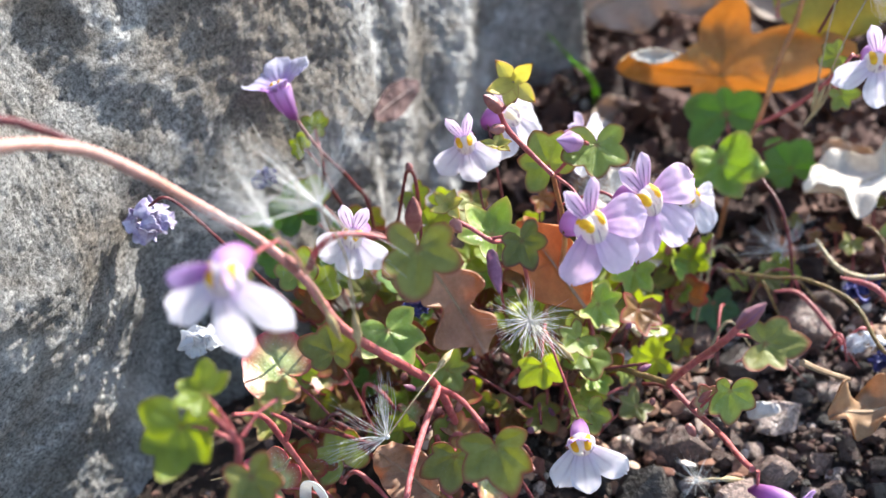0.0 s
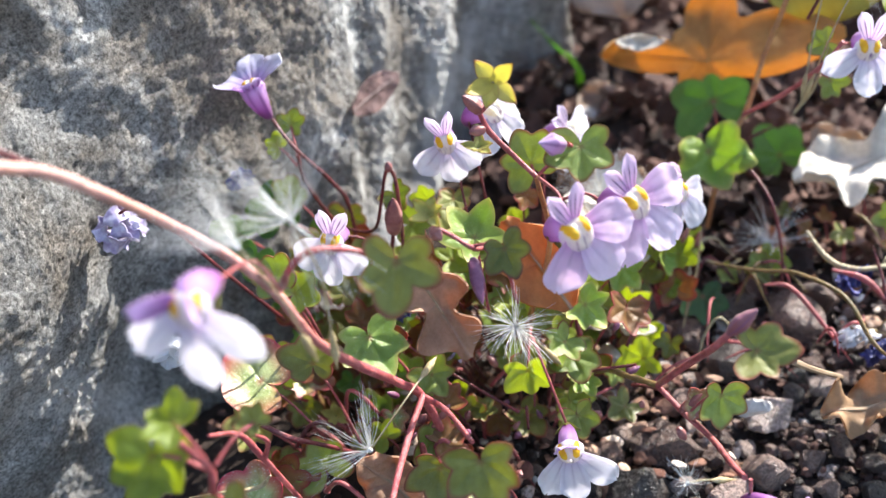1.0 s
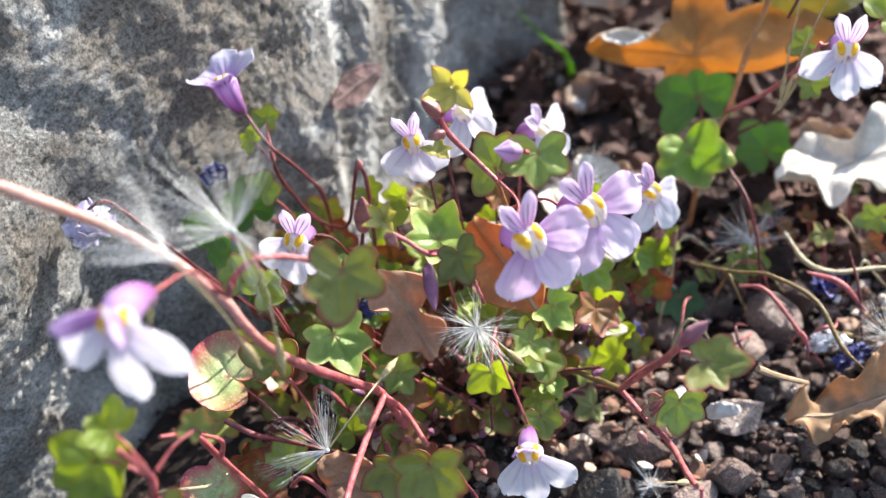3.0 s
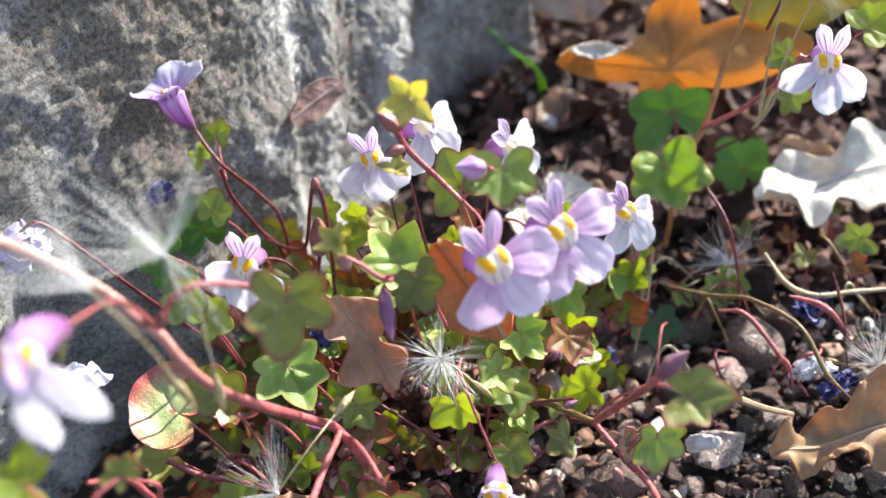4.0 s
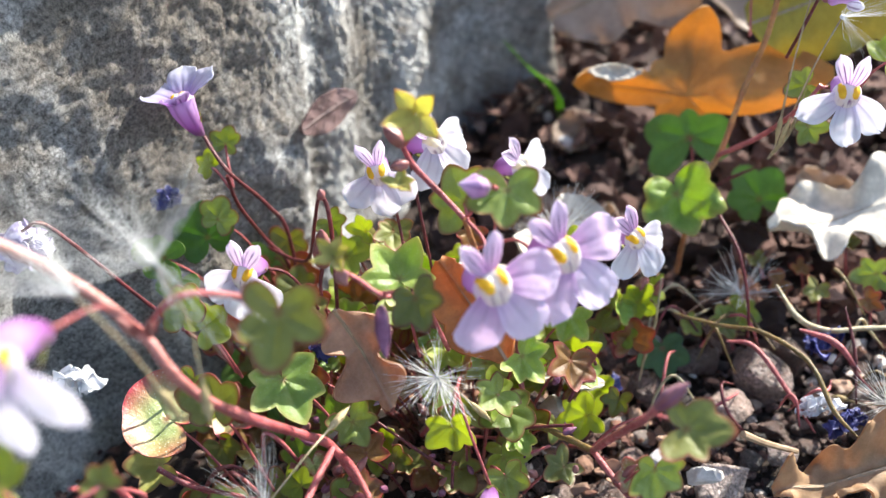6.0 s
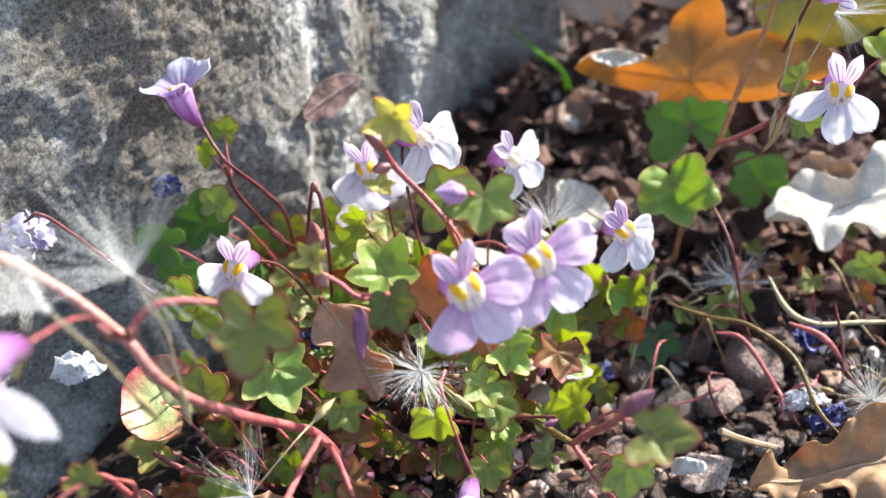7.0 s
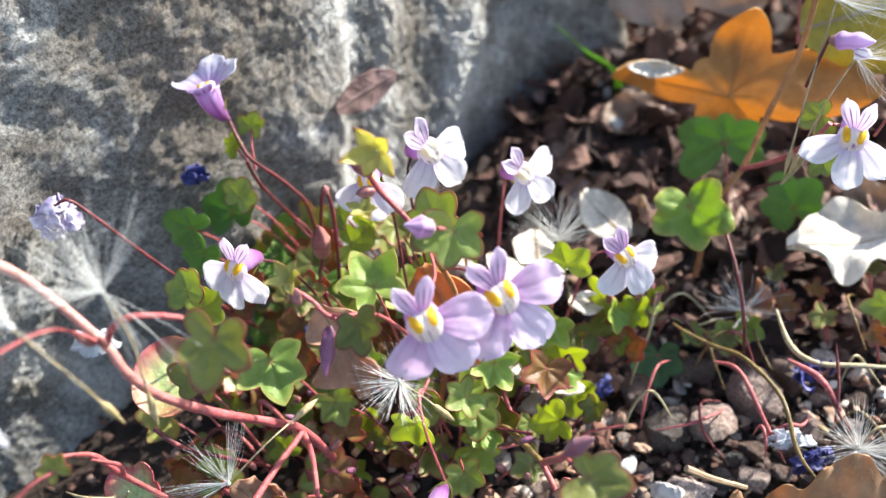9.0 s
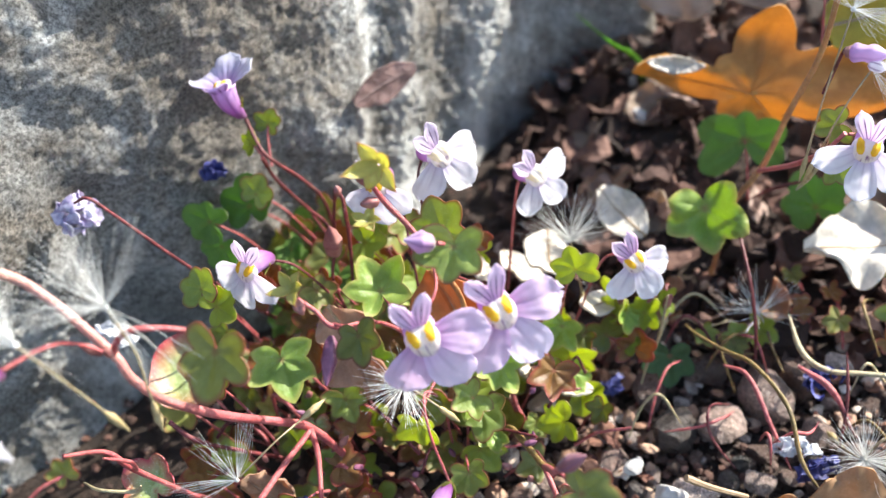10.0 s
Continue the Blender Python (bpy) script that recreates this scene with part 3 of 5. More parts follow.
# ---- the ground ----
def ground_height(x, y):
    h = 0.10 * noise.noise(Vector((x * 0.7, y * 0.7, 0))) + 0.05 * noise.noise(Vector((x * 2.3, y * 2.3, 5)))
    h += 0.75 * math.exp(-(((x + 1.2) / 2.0) ** 2) - ((y - 9.6) / 2.2) ** 2)
    h += 0.75 * math.exp(-(((x - 3.0) / 2.6) ** 2) - ((y - 16.6) / 2.2) ** 2)
    h += 0.85 * math.exp(-(((x - 2.5) / 2.0) ** 2) - ((y - 19.4) / 1.6) ** 2)
    far = max(0.0, math.hypot(x, y - 12) - 30)
    return h - 0.25 + 0.02 * min(far, 200) * noise.noise(Vector((x * 0.02, y * 0.02, 9)))


def ground():
    def spread(k, n, near, middle):
        u = k / n * 2 - 1
        return middle + u * near + math.copysign(abs(u) ** 14, u) * 400000

    bm = bmesh.new()
    n = 190
    grid = [[None] * (n + 1) for _ in range(n + 1)]
    for i in range(n + 1):
        for j in range(n + 1):
            x, y = spread(i, n, 16, 0.5), spread(j, n, 16, 13)
            grid[i][j] = bm.verts.new((x, y, ground_height(x, y)))
    for i in range(n):
        for j in range(n):
            bm.faces.new((grid[i][j], grid[i + 1][j], grid[i + 1][j + 1], grid[i][j + 1]))
    return solo("ground", bm, SOIL, "dark brown soil ground under gravel and leaf litter", "ground", kind="structure")


GROUND = ground()


# ---- plant parts ----
def ellipsoid(bm, at, radii, detail=3, lumpy=0.0, seed=0):
    made = bmesh.ops.create_icosphere(bm, subdivisions=detail, radius=1)["verts"]
    for v in made:
        k = 1 + lumpy * noise.noise(v.co * 2.2 + Vector((seed, 0, 0)))
        v.co = Vector([v.co[i] * radii[i] * k + at[i] for i in range(3)])
    return made


SEEDS = iter(range(1, 5000))


def stem(plant, points, radii, mat=PINK_STEM, name="stem", sides=9, slim=0.72, pale=None):
    """pale: the heights between which the stem fades from red to pale pink."""
    bm = tube(points, [r * slim for r in radii], sides)
    if pale:
        fade = layers(bm, "pale")[0]
        for v in bm.verts:
            v[fade] = max(0.0, min(1.0, (v.co.z - pale[0]) / (pale[1] - pale[0])))
    return part(name, bm, mat, plant)


def corolla_tube(w, bell):
    bm = bmesh.new()
    mouth = [0.20 * w, 0.185 * w, 0.145 * w, 0.09 * w, 0.035 * w] if bell else [0.12 * w, 0.155 * w, 0.14 * w, 0.10 * w, 0.035 * w]
    add_tube(bm, [(0, 0.0, 0.0), (0, 0.03 * w, -0.12 * w), (0, 0.02 * w, -0.30 * w), (0, -0.04 * w, -0.50 * w), (0, -0.13 * w, -0.62 * w)], mouth, 36, 5)
    blend, across, ray = layers(bm, "blend", "across", "ray")
    for v in bm.verts:
        v[blend] = max(0.0, min(1.0, 1.0 + v.co.z / (0.6 * w)))
        v[across] = 0.5 + 0.5 * math.sin(9 * math.atan2(v.co.y, v.co.x))
        v[ray] = 0.55 * max(0.0, math.cos(9 * math.atan2(v.co.y + 0.001, v.co.x))) ** 3 if bell else 0.25 * max(0.0, math.cos(6 * math.atan2(v.co.y + 0.001, v.co.x))) ** 3
    return bm


def palate_cushion(w, seed):
    """The swollen, two-humped lip that closes the throat, thinning out onto the lower lobes."""
    bm = bmesh.new()
    blend, across, ray = layers(bm, "blend", "across", "ray")
    rings, n, m = [], 16, 56
    for k in range(n + 1):
        ring = []
        for j in range(m):
            a, r = 2 * math.pi * j / m, k / n
            x, y = 0.175 * r * math.cos(a), -0.02 + (0.23 if math.sin(a) < 0 else 0.15) * r * math.sin(a)
            hump = math.exp(-(((abs(x) - 0.082) / 0.07) ** 2) - ((y - 0.03) / 0.15) ** 2)
            z = 0.035 + 0.055 * (1 - r * r) * (0.6 + 0.4 * min(1.0, max(0.0, (y + 0.25) / 0.2))) + 0.045 * hump - 0.08 * r**5 + 0.006 * noise.noise(Vector((x * 30, y * 30, seed)))
            v = bm.verts.new((x * w, y * w, z * w))
            v[blend] = max(0.0, (r - 0.55) / 0.45) ** 0.9
            v[across] = math.exp(-(((abs(x) - 0.082 - 0.12 * (y - 0.02)) / 0.050) ** 2) - ((y - 0.025) / 0.095) ** 2)
            v[ray] = 0.8 * max(0.0, noise.noise(Vector((x * 38, y * 7, seed + 7))) - 0.05) * 1.8 * min(1.0, max(0.0, (-0.05 - y) / 0.03)) if r < 0.85 else 0.0
            ring.append(v)
        rings.append(ring)
    ring_sheet(bm, rings, True)
    bm.faces.new(rings[0])
    bmesh.ops.recalc_face_normals(bm, faces=bm.faces)
    return bm


def flower(plant, p, az, tilt, spin, w=1.0, lower="white", upper="lilac", root=None, mat=PINK_STEM, label="", up=(72, 110), up_lift=14, funnel=0, bell=False, side=None, long_up=1.0, long_low=1.0, up_wide=1.0, fan=56, slim_tube=1.0, low_wide=1.0, swing=0):
    """A two-lipped flower whose mouth is at p and looks along its own z."""
    seed = next(SEEDS)
    rnd = random.Random(seed)
    m = place(p, az, tilt, spin)
    head = part("flower", corolla_tube(w * slim_tube, bell), TUBE, plant, label, m)

    def lobe(deg, length, width, lift, tone, rays=0.0, droop=0.12, cup=0.08, foot=0.07):
        at = pose(0, 0, 0, 0, 0, deg - 90) @ Matrix.Translation(cm((0, (0.17 if bell else foot) * w, 0.02 * w))) @ pose(0, 0, 0, lift)
        blade = petal_blade(length * w, width * w, droop * rnd.uniform(0.6, 1.5), cup * rnd.uniform(0.4, 1.6), rays, 0.04, next(SEEDS))
        part("petal", blade, PETAL[tone], head, "", at)

    for deg in up:
        lobe(deg + rnd.uniform(-4, 4), 0.40 * long_up, 0.20 * up_wide, up_lift + funnel + rnd.uniform(-7, 7), upper, 1.0, 0.05, 0.18)
    lobe(-90 + swing + rnd.uniform(-4, 4), 0.56 * long_low, 0.42 * low_wide, 2 + funnel + rnd.uniform(-7, 7), lower, 0.12, foot=0.10)
    for turn in (-fan, fan):
        lobe(-90 + swing + turn + rnd.uniform(-5, 5), 0.55 * long_low, 0.43 * low_wide, -6 + funnel + rnd.uniform(-8, 8), side or lower, 0.12, foot=0.09)
    part("palate", palate_cushion(w, seed), PALATE[lower], head)
    bm = bmesh.new()
    blend, vein = layers(bm, "blend", "vein")
    for k in range(5):
        a = radians(72 * k + 20)
        d = Vector((math.cos(a), math.sin(a), 0))
        s = Vector((-d.y, d.x, 0))
        rows = []
        for i in range(5):
            t = i / 4
            c = Vector((0, -0.045 * w, -0.50 * w)) + d * w * (0.05 + 0.13 * t) + Vector((0, 0, 0.20 * w * t))
            ww = 0.035 * w * (1 - t**2) + 0.003
            row = [bm.verts.new(c + s * ww * u) for u in (-1, 0, 1)]
            for v in row:
                v[blend] = t
            rows.append(row)
        ring_sheet(bm, rows, False)
    part("calyx", thicken(bm, 0.012), LEAF["olive"], head)
    if root:
        back = m @ (Vector((0, -0.05 * w, -0.50 * w)) * CM) / CM
        stem(plant, [back, *root], [0.028, 0.026, 0.032], mat, "flower_stalk", 7)
    return head


def leaf(plant, p, w, az=0, tilt=50, spin=0, tone="green", root=None, cup=0.10, fold=0.08, ruffle=0.12, round_=0.3, mat=PINK_STEM, label="", lobes=LOBES, deep=0.48):
    m = place(p, az, tilt, spin)
    blade = part("leaf", ivy_blade(w, cup, fold, ruffle, next(SEEDS), round_, 0.012, lobes, deep), LEAF[tone], plant, label, m)
    joint = m @ (Vector((0, -0.10 * w, -0.012)) * CM) / CM
    if root:
        end = Vector(root)
        mid = joint.lerp(end, 0.5) + Vector((0, 0, 0.12 * (end - joint).length))
        stem(plant, [joint, mid, end], [0.022, 0.024, 0.030], mat, "leaf_stalk", 7)
    return blade


def bud(plant, a, b, r, mat=BUD_SKIN, name="bud", rough=0.12):
    a, b = Vector(a), Vector(b)
    pts = [a, a.lerp(b, 0.15), a.lerp(b, 0.5), a.lerp(b, 0.8), b]
    bm = add_tube(bmesh.new(), pts, [r * 0.35, r * 0.8, r, r * 0.62, r * 0.12], 20, 4, rough, a.x)
    blend, across, ray = layers(bm, "blend", "across", "ray")
    for k, v in enumerate(bm.verts):
        v[blend] = min(1.0, k / len(bm.verts))
        v[ray] = 0.8 * max(0.0, math.cos(2 * math.pi * (k % 20) / 4)) ** 3
        axis = a + (b - a) * max(0.0, min(1.0, (v.co - a).dot(b - a) / (b - a).length_squared))
        v.co += (v.co - axis) * 0.09 * math.cos(2 * math.pi * (k % 20) / 5)
    return part(name, bm, mat, plant)


def calyx_star(plant, p, az, tilt, spin, w):
    bm = bmesh.new()
    blend, vein = layers(bm, "blend", "vein")
    for k in range(5):
        a = radians(72 * k + 90 + 16 * math.sin(5.0 * k + w * 40))
        d, s = Vector((math.cos(a), math.sin(a), 0)), Vector((-math.sin(a), math.cos(a), 0))
        rows, far, rear = [], w * (0.48 + 0.10 * math.sin(3.0 * k)), 0.22 * math.sin(2.0 * k + w * 9)
        for i in range(9):
            t = i / 8
            c = d * far * (0.05 + 0.95 * t) + Vector((0, 0, w * (0.24 * t + rear * t * t)))
            ww = w * 0.16 * (math.sin(math.pi * min(1.0, 0.18 + 0.50 * t)) if t < 0.4 else math.sin(math.pi * 0.38) * (1 - ((t - 0.4) / 0.6) ** 1.5)) + 0.003
            row = [bm.verts.new(c + s * ww * u + Vector((0, 0, 0.05 * w * abs(u)))) for u in (-1, -0.5, 0, 0.5, 1)]
            for v, u in zip(row, (-1, -0.5, 0, 0.5, 1)):
                v[blend], v[vein] = max(t, abs(u) * 0.96), 1.0 - abs(u)
            rows.append(row)
        ring_sheet(bm, rows, False)
    return part("calyx_star", thicken(bm, 0.01), LEAF["sepal"], plant, "yellow green five-pointed calyx", place(p, az, tilt, spin))


def toadflax(at, label):
    return thing("toadflax_plant", label, "plant", at, "ivy-leaved toadflax plants")


# ---- the plant in the middle ----
MAIN = toadflax((-0.2, 10.2, 0.4), "toadflax plant with lilac and white flowers rooted in gravel")
stem(MAIN, [(-0.2, 10.2, 0.2), (0.2, 10.3, 1.8), (0.62, 10.15, 3.4), (0.52, 9.75, 4.85)], [0.07, 0.06, 0.05, 0.045], ORANGE_STEM)
stem(MAIN, [(0.52, 9.75, 4.85), (0.30, 9.92, 5.05), (0.03, 9.98, 5.42), (-0.06, 9.95, 5.72)], [0.045, 0.045, 0.05, 0.04])
bud(MAIN, (-0.02, 9.95, 5.72), (-0.22, 9.92, 5.98), 0.085, POD_SKIN, "seed_pod")
bud(MAIN, (-0.02, 9.93, 5.5), (-0.20, 9.80, 5.55), 0.07, POD_SKIN, "seed_pod")
stem(MAIN, [(-0.06, 9.95, 5.7), (0.03, 9.85, 5.85), (0.12, 9.86, 6.1)], [0.03, 0.028, 0.03])
calyx_star(MAIN, (0.15, 9.86, 6.14), 0, 60, 20, 0.68)
calyx_star(MAIN, (-0.12, 9.70, 5.38), 0, 15, 0, 0.42)
bud(MAIN, (0.84, 9.26, 5.58), (0.56, 9.14, 5.74), 0.12, BUD_PALE, rough=0.7)
stem(MAIN, [(0.55, 9.72, 4.90), (0.78, 9.60, 5.2), (0.92, 9.36, 5.48), (0.87, 9.25, 5.60)], [0.03, 0.028, 0.03, 0.04])
flower(MAIN, (0.83, 8.42, 5.06), 28, 58, 12, 1.18, "pale", "lilac", [(0.75, 9.2, 4.9), (0.55, 9.72, 4.85)], label="lilac flower with white and yellow throat", side="lilac", up=(71, 106), fan=58, up_lift=16, long_up=0.95, up_wide=0.85, swing=14)
flower(MAIN, (1.53, 8.96, 4.94), 32, 58, 14, 1.18, "pale", "lilac", [(1.05, 9.5, 4.7), (0.6, 10.0, 4.2)], label="lilac flower with white and yellow throat", side="lilac", up=(71, 106), fan=58, up_lift=16, long_up=0.95, up_wide=0.85, swing=14)
flower(MAIN, (-0.58, 11.02, 4.68), 2, 70, 8, 0.9, "white", "pale", [(-0.5, 11.4, 3.9), (-0.4, 11.0, 2.4)], DARK_STEM, label="white flower with yellow throat", fan=48, funnel=8, up_lift=4, up_wide=0.85)
flower(MAIN, (0.06, 11.75, 4.62), 50, 62, 22, 1.08, "sunlit", "pale", [(-0.22, 11.5, 4.2), (-0.1, 11.2, 2.4)], DARK_STEM, label="white flower turned to the side")
flower(MAIN, (1.14, 12.45, 3.66), 50, 62, 24, 0.98, "sunlit", "pale", [(0.75, 12.5, 2.9), (0.6, 12.0, 1.6)], label="white flower turned to the side")
flower(MAIN, (2.62, 11.62, 2.92), 32, 62, 20, 0.98, "white", "lilac", [(2.1, 11.9, 2.5), (1.7, 11.6, 1.4)], label="white flower with yellow throat")
leaf(MAIN, (1.02, 9.25, 5.44), 0.92, 8, 40, 170, "green", (0.58, 9.75, 4.9))
leaf(MAIN, (0.46, 10.35, 4.72), 0.95, 0, 58, 20, "green", (0.55, 9.9, 4.5))
leaf(MAIN, (-0.38, 9.92, 4.0), 1.08, 24, 34, 12, "fresh", (-0.3, 10.1, 2.4), 0.14, 0.14, 0.2, 0.0, deep=0.44)
leaf(MAIN, (0.07, 8.42, 4.84), 0.66, 0, 48, 195, "olive", (-0.3, 8.6, 4.85))
stem(MAIN, [(-0.70, 8.70, 5.12), (-0.5, 8.66, 4.98), (-0.28, 8.58, 4.83), (0.0, 9.1, 4.3), (0.1, 10.0, 2.6)], [0.035, 0.038, 0.04, 0.035, 0.04])
calyx_star(MAIN, (-0.72, 8.70, 5.28), -20, 30, 0, 0.46)
bud(MAIN, (-0.72, 8.70, 5.10), (-0.62, 8.58, 5.0), 0.08, POD_SKIN)
bud(MAIN, (-0.31, 8.50, 4.76), (-0.25, 7.98, 4.55), 0.09)
leaf(MAIN, (1.85, 11.3, 3.1), 0.80, 10, 66, 10, "young", (1.5, 11.5, 1.6))
leaf(MAIN, (0.15, 8.92, 2.30), 0.85, -8, 78, 186, "young", (0.25, 9.5, 2.6))
flower(MAIN, (0.54, 8.0, 1.88), -2, 78, 6, 1.05, "white", "violet", [(0.36, 8.75, 2.55), (0.22, 9.2, 2.75), (0.1, 9.9, 1.5)], label="pale flower nodding just over the gravel", up=(70, 112), up_lift=34, fan=36, long_low=1.1, long_up=0.8, funnel=14, slim_tube=0.8, low_wide=0.9)
leaf(MAIN, (1.70, 11.1, 1.35), 0.95, 15, 80, 0, "young", (1.4, 10.9, 0.3), 0.2, 0.25)
leaf(MAIN, (1.90, 10.7, 0.85), 1.0, 0, 72, 185, "young", (1.5, 10.6, 0.2))
leaf(MAIN, (0.78, 9.5, 1.85), 0.95, 0, 14, 190, "green", (0.3, 9.9, 1.3))
leaf(MAIN, (0.75, 8.75, 1.5), 0.75, 0, 40, 200, "green", (0.4, 9.5, 0.8))
leaf(MAIN, (3.1, 11.75, 0.5), 0.9, 0, 42, 185, "blue", (2.6, 11.9, 0.2))
for k, (x, y, z, w, tone) in enumerate([(2.3, 12.0, 1.6, 0.75, "young"), (2.75, 11.9, 1.5, 0.65, "young"), (2.6, 11.6, 1.05, 0.75, "rusty"), (2.1, 11.65, 1.2, 0.75, "olive"), (2.95, 12.1, 1.5, 0.55, "young"), (2.45, 11.8, 1.45, 0.6, "fresh")]):
    leaf(MAIN, (x, y, z), w, 20 * k - 40, 60, 40 * k - 80, tone, (2.4, 11.9, 0.3), 0.25, 0.2)
for a, b in (((2.4, 12.0, 1.4), (2.35, 11.9, 1.85)), ((2.75, 12.0, 1.5), (2.85, 11.95, 1.9)), ((2.95, 12.1, 1.3), (3.1, 12.05, 1.75))):
    bud(MAIN, a, b, 0.07, POD_SKIN)
rnd = random.Random(11)
for k in range(62):
    a, r = rnd.uniform(0, 2 * math.pi), math.sqrt(rnd.random())
    x, y = -0.25 + 2.0 * r * math.cos(a), 10.35 + 1.75 * r * math.sin(a)
    z = 0.5 + (2.6 - 0.9 * r) * rnd.random() ** 0.8
    if -1.0 < x < -0.05 and 8.4 < y < 10.0 and z > 1.2:
        continue
    tone = rnd.choice(["green", "fresh", "young", "young", "olive", "olive", "rusty", "green"])
    leaf(MAIN, (x, y, z), rnd.uniform(0.5, 0.95), rnd.uniform(-30, 80), rnd.uniform(14, 74), rnd.gauss(180, 70), tone, (x * 0.6, y + rnd.uniform(0.1, 0.5), max(0.1, z - 1.4)), 0.14, 0.12, 0.2, 0.05, rnd.choice([PINK_STEM, DARK_STEM]))
for k in range(26):
    x, y, z = rnd.uniform(-1.9, 0.5), rnd.uniform(10.4, 12.2), rnd.uniform(1.4, 3.6)
    leaf(MAIN, (x, y, z), rnd.uniform(0.5, 0.9), rnd.uniform(-30, 80), rnd.uniform(14, 72), rnd.gauss(180, 70), rnd.choice(["fresh", "young", "young", "olive", "green", "rusty"]), (x * 0.7, y + rnd.uniform(0.1, 0.4), max(0.2, z - 1.5)), 0.14, 0.12, 0.16, 0.3, rnd.choice([PINK_STEM, DARK_STEM]))
for k in range(15):
    x, y, z = rnd.uniform(0.6, 2.6), rnd.uniform(9.9, 12.2), rnd.uniform(0.3, 1.7)
    leaf(MAIN, (x, y, z), rnd.uniform(0.5, 0.9), rnd.uniform(-40, 50), rnd.uniform(30, 85), rnd.gauss(180, 70), rnd.choice(["young", "young", "fresh", "olive", "rusty", "olive"]), (x * 0.8, y + rnd.uniform(0.1, 0.5), max(0.1, z - 1.0)), 0.16, 0.14, 0.16, 0.3, rnd.choice([PINK_STEM, DARK_STEM]))
for k in range(22):
    x, y, z = rnd.uniform(-1.8, 2.0), rnd.uniform(8.8, 11.4), rnd.uniform(0.4, 1.6)
    dx, dy = rnd.uniform(-1.0, 1.0), rnd.uniform(-0.7, 0.7)
    stem(MAIN, [(x, y, z), (x + dx * 0.4, y + dy * 0.4, z + rnd.uniform(0.1, 0.5)), (x + dx, y + dy, z + rnd.uniform(-0.2, 0.6))], [0.035, 0.03, 0.028], rnd.choice([PINK_STEM, DARK_STEM]), "runner")

# ---- the plant with the long pink runner ----
NEAR = toadflax((-1.0, 9.0, 0.6), "toadflax with one long arching pink stem and nodding flower")
stem(NEAR, [(-5.6, 5.6, 8.1), (-4.24, 6.50, 7.92), (-3.75, 7.06, 7.52), (-3.35, 7.22, 7.10), (-3.13, 7.62, 6.45), (-2.85, 7.63, 6.16), (-2.52, 7.53, 5.90), (-2.2, 7.43, 5.50), (-2.08, 7.35, 5.25), (-1.97, 7.40, 4.86), (-1.82, 7.55, 4.44), (-1.60, 7.85, 3.84), (-1.41, 8.28, 3.12), (-1.22, 8.62, 2.42), (-1.05, 9.0, 0.7)], [0.060, 0.057, 0.054, 0.052, 0.052, 0.053, 0.055, 0.055], sides=14, slim=1.0, pale=(4.0, 7.0))
stem(NEAR, [(-5.4, 6.2, 8.25), (-4.40, 6.95, 7.95), (-4.0, 7.1, 7.72), (-3.7, 7.1, 7.5)], [0.06, 0.06, 0.055, 0.04], DARK_STEM)
stem(NEAR, [(-1.22, 8.55, 2.55), (-0.9, 8.1, 2.75), (-0.58, 7.45, 2.9)], [0.06, 0.05, 0.04])
stem(NEAR, [(-1.2, 8.5, 2.6), (-1.38, 7.77, 2.66), (-1.56, 6.77, 2.66), (-1.6, 6.0, 2.2)], [0.06, 0.055, 0.05])
leaf(NEAR, (-0.46, 6.75, 3.30), 1.10, 4, 66, 182, "olive", None, 0.12, 0.12, 0.16, 0.15)
leaf(NEAR, (-1.05, 7.5, 2.3), 0.95, 10, 66, 160, "olive", (-1.1, 8.2, 1.6))
flower(NEAR, (-2.36, 5.85, 6.90), -6, 70, -4, 1.02, "white", "violet", [(-2.15, 6.95, 6.35), (-2.15, 7.38, 5.6)], label="pale flower with violet hood on the long stem", up=(26, 152), up_lift=66, long_low=1.15, fan=46, long_up=1.25, up_wide=1.2, low_wide=0.74, funnel=5)
stem(NEAR, [(-2.15, 7.38, 5.6), (-1.95, 7.42, 5.88), (-1.7, 7.5, 5.95), (-1.36, 7.70, 5.70), (-1.0, 7.6, 5.5)], [0.05, 0.048, 0.045, 0.035])
bud(NEAR, (-2.2, 7.3, 5.7), (-2.25, 7.2, 6.0), 0.05, POD_SKIN)
bud(NEAR, (-2.08, 7.3, 5.7), (-1.98, 7.2, 5.95), 0.045, POD_SKIN)
leaf(NEAR, (-1.0, 7.45, 5.60), 0.98, 0, 46, 175, "olive", round_=0.7, deep=0.58)

# ---- leaves low at the foot of the boulder ----
LOW = toadflax((-2.9, 8.8, 0.4), "low toadflax shoots with red-edged leaves beside the boulder")
leaf(LOW, (-3.55, 9.3, 2.42), 1.15, 40, 26, 30, "red", (-2.7, 9.0, 1.2), 0.22, 0.05, 0.14, 0.9, label="cupped pale leaf with red edge", lobes=((30, 1.0, 62), (-75, 0.95, 60), (160, 0.85, 50)), deep=0.30)
leaf(LOW, (-2.5, 8.75, 3.25), 0.85, -10, 48, 10, "olive", (-2.3, 9.0, 1.2), 0.2, 0.15, 0.1, 0.6)
leaf(LOW, (-1.84, 9.3, 2.80), 1.2, 36, 34, 172, "fresh", (-1.4, 9.6, 1.6), 0.12, 0.06, 0.08, 0.0, label="light green glossy leaf")
leaf(LOW, (-3.3, 5.87, 5.02), 0.98, 0, 50, 170, "young", (-2.75, 5.78, 4.95), 0.2, 0.15, 0.3, 0.6)
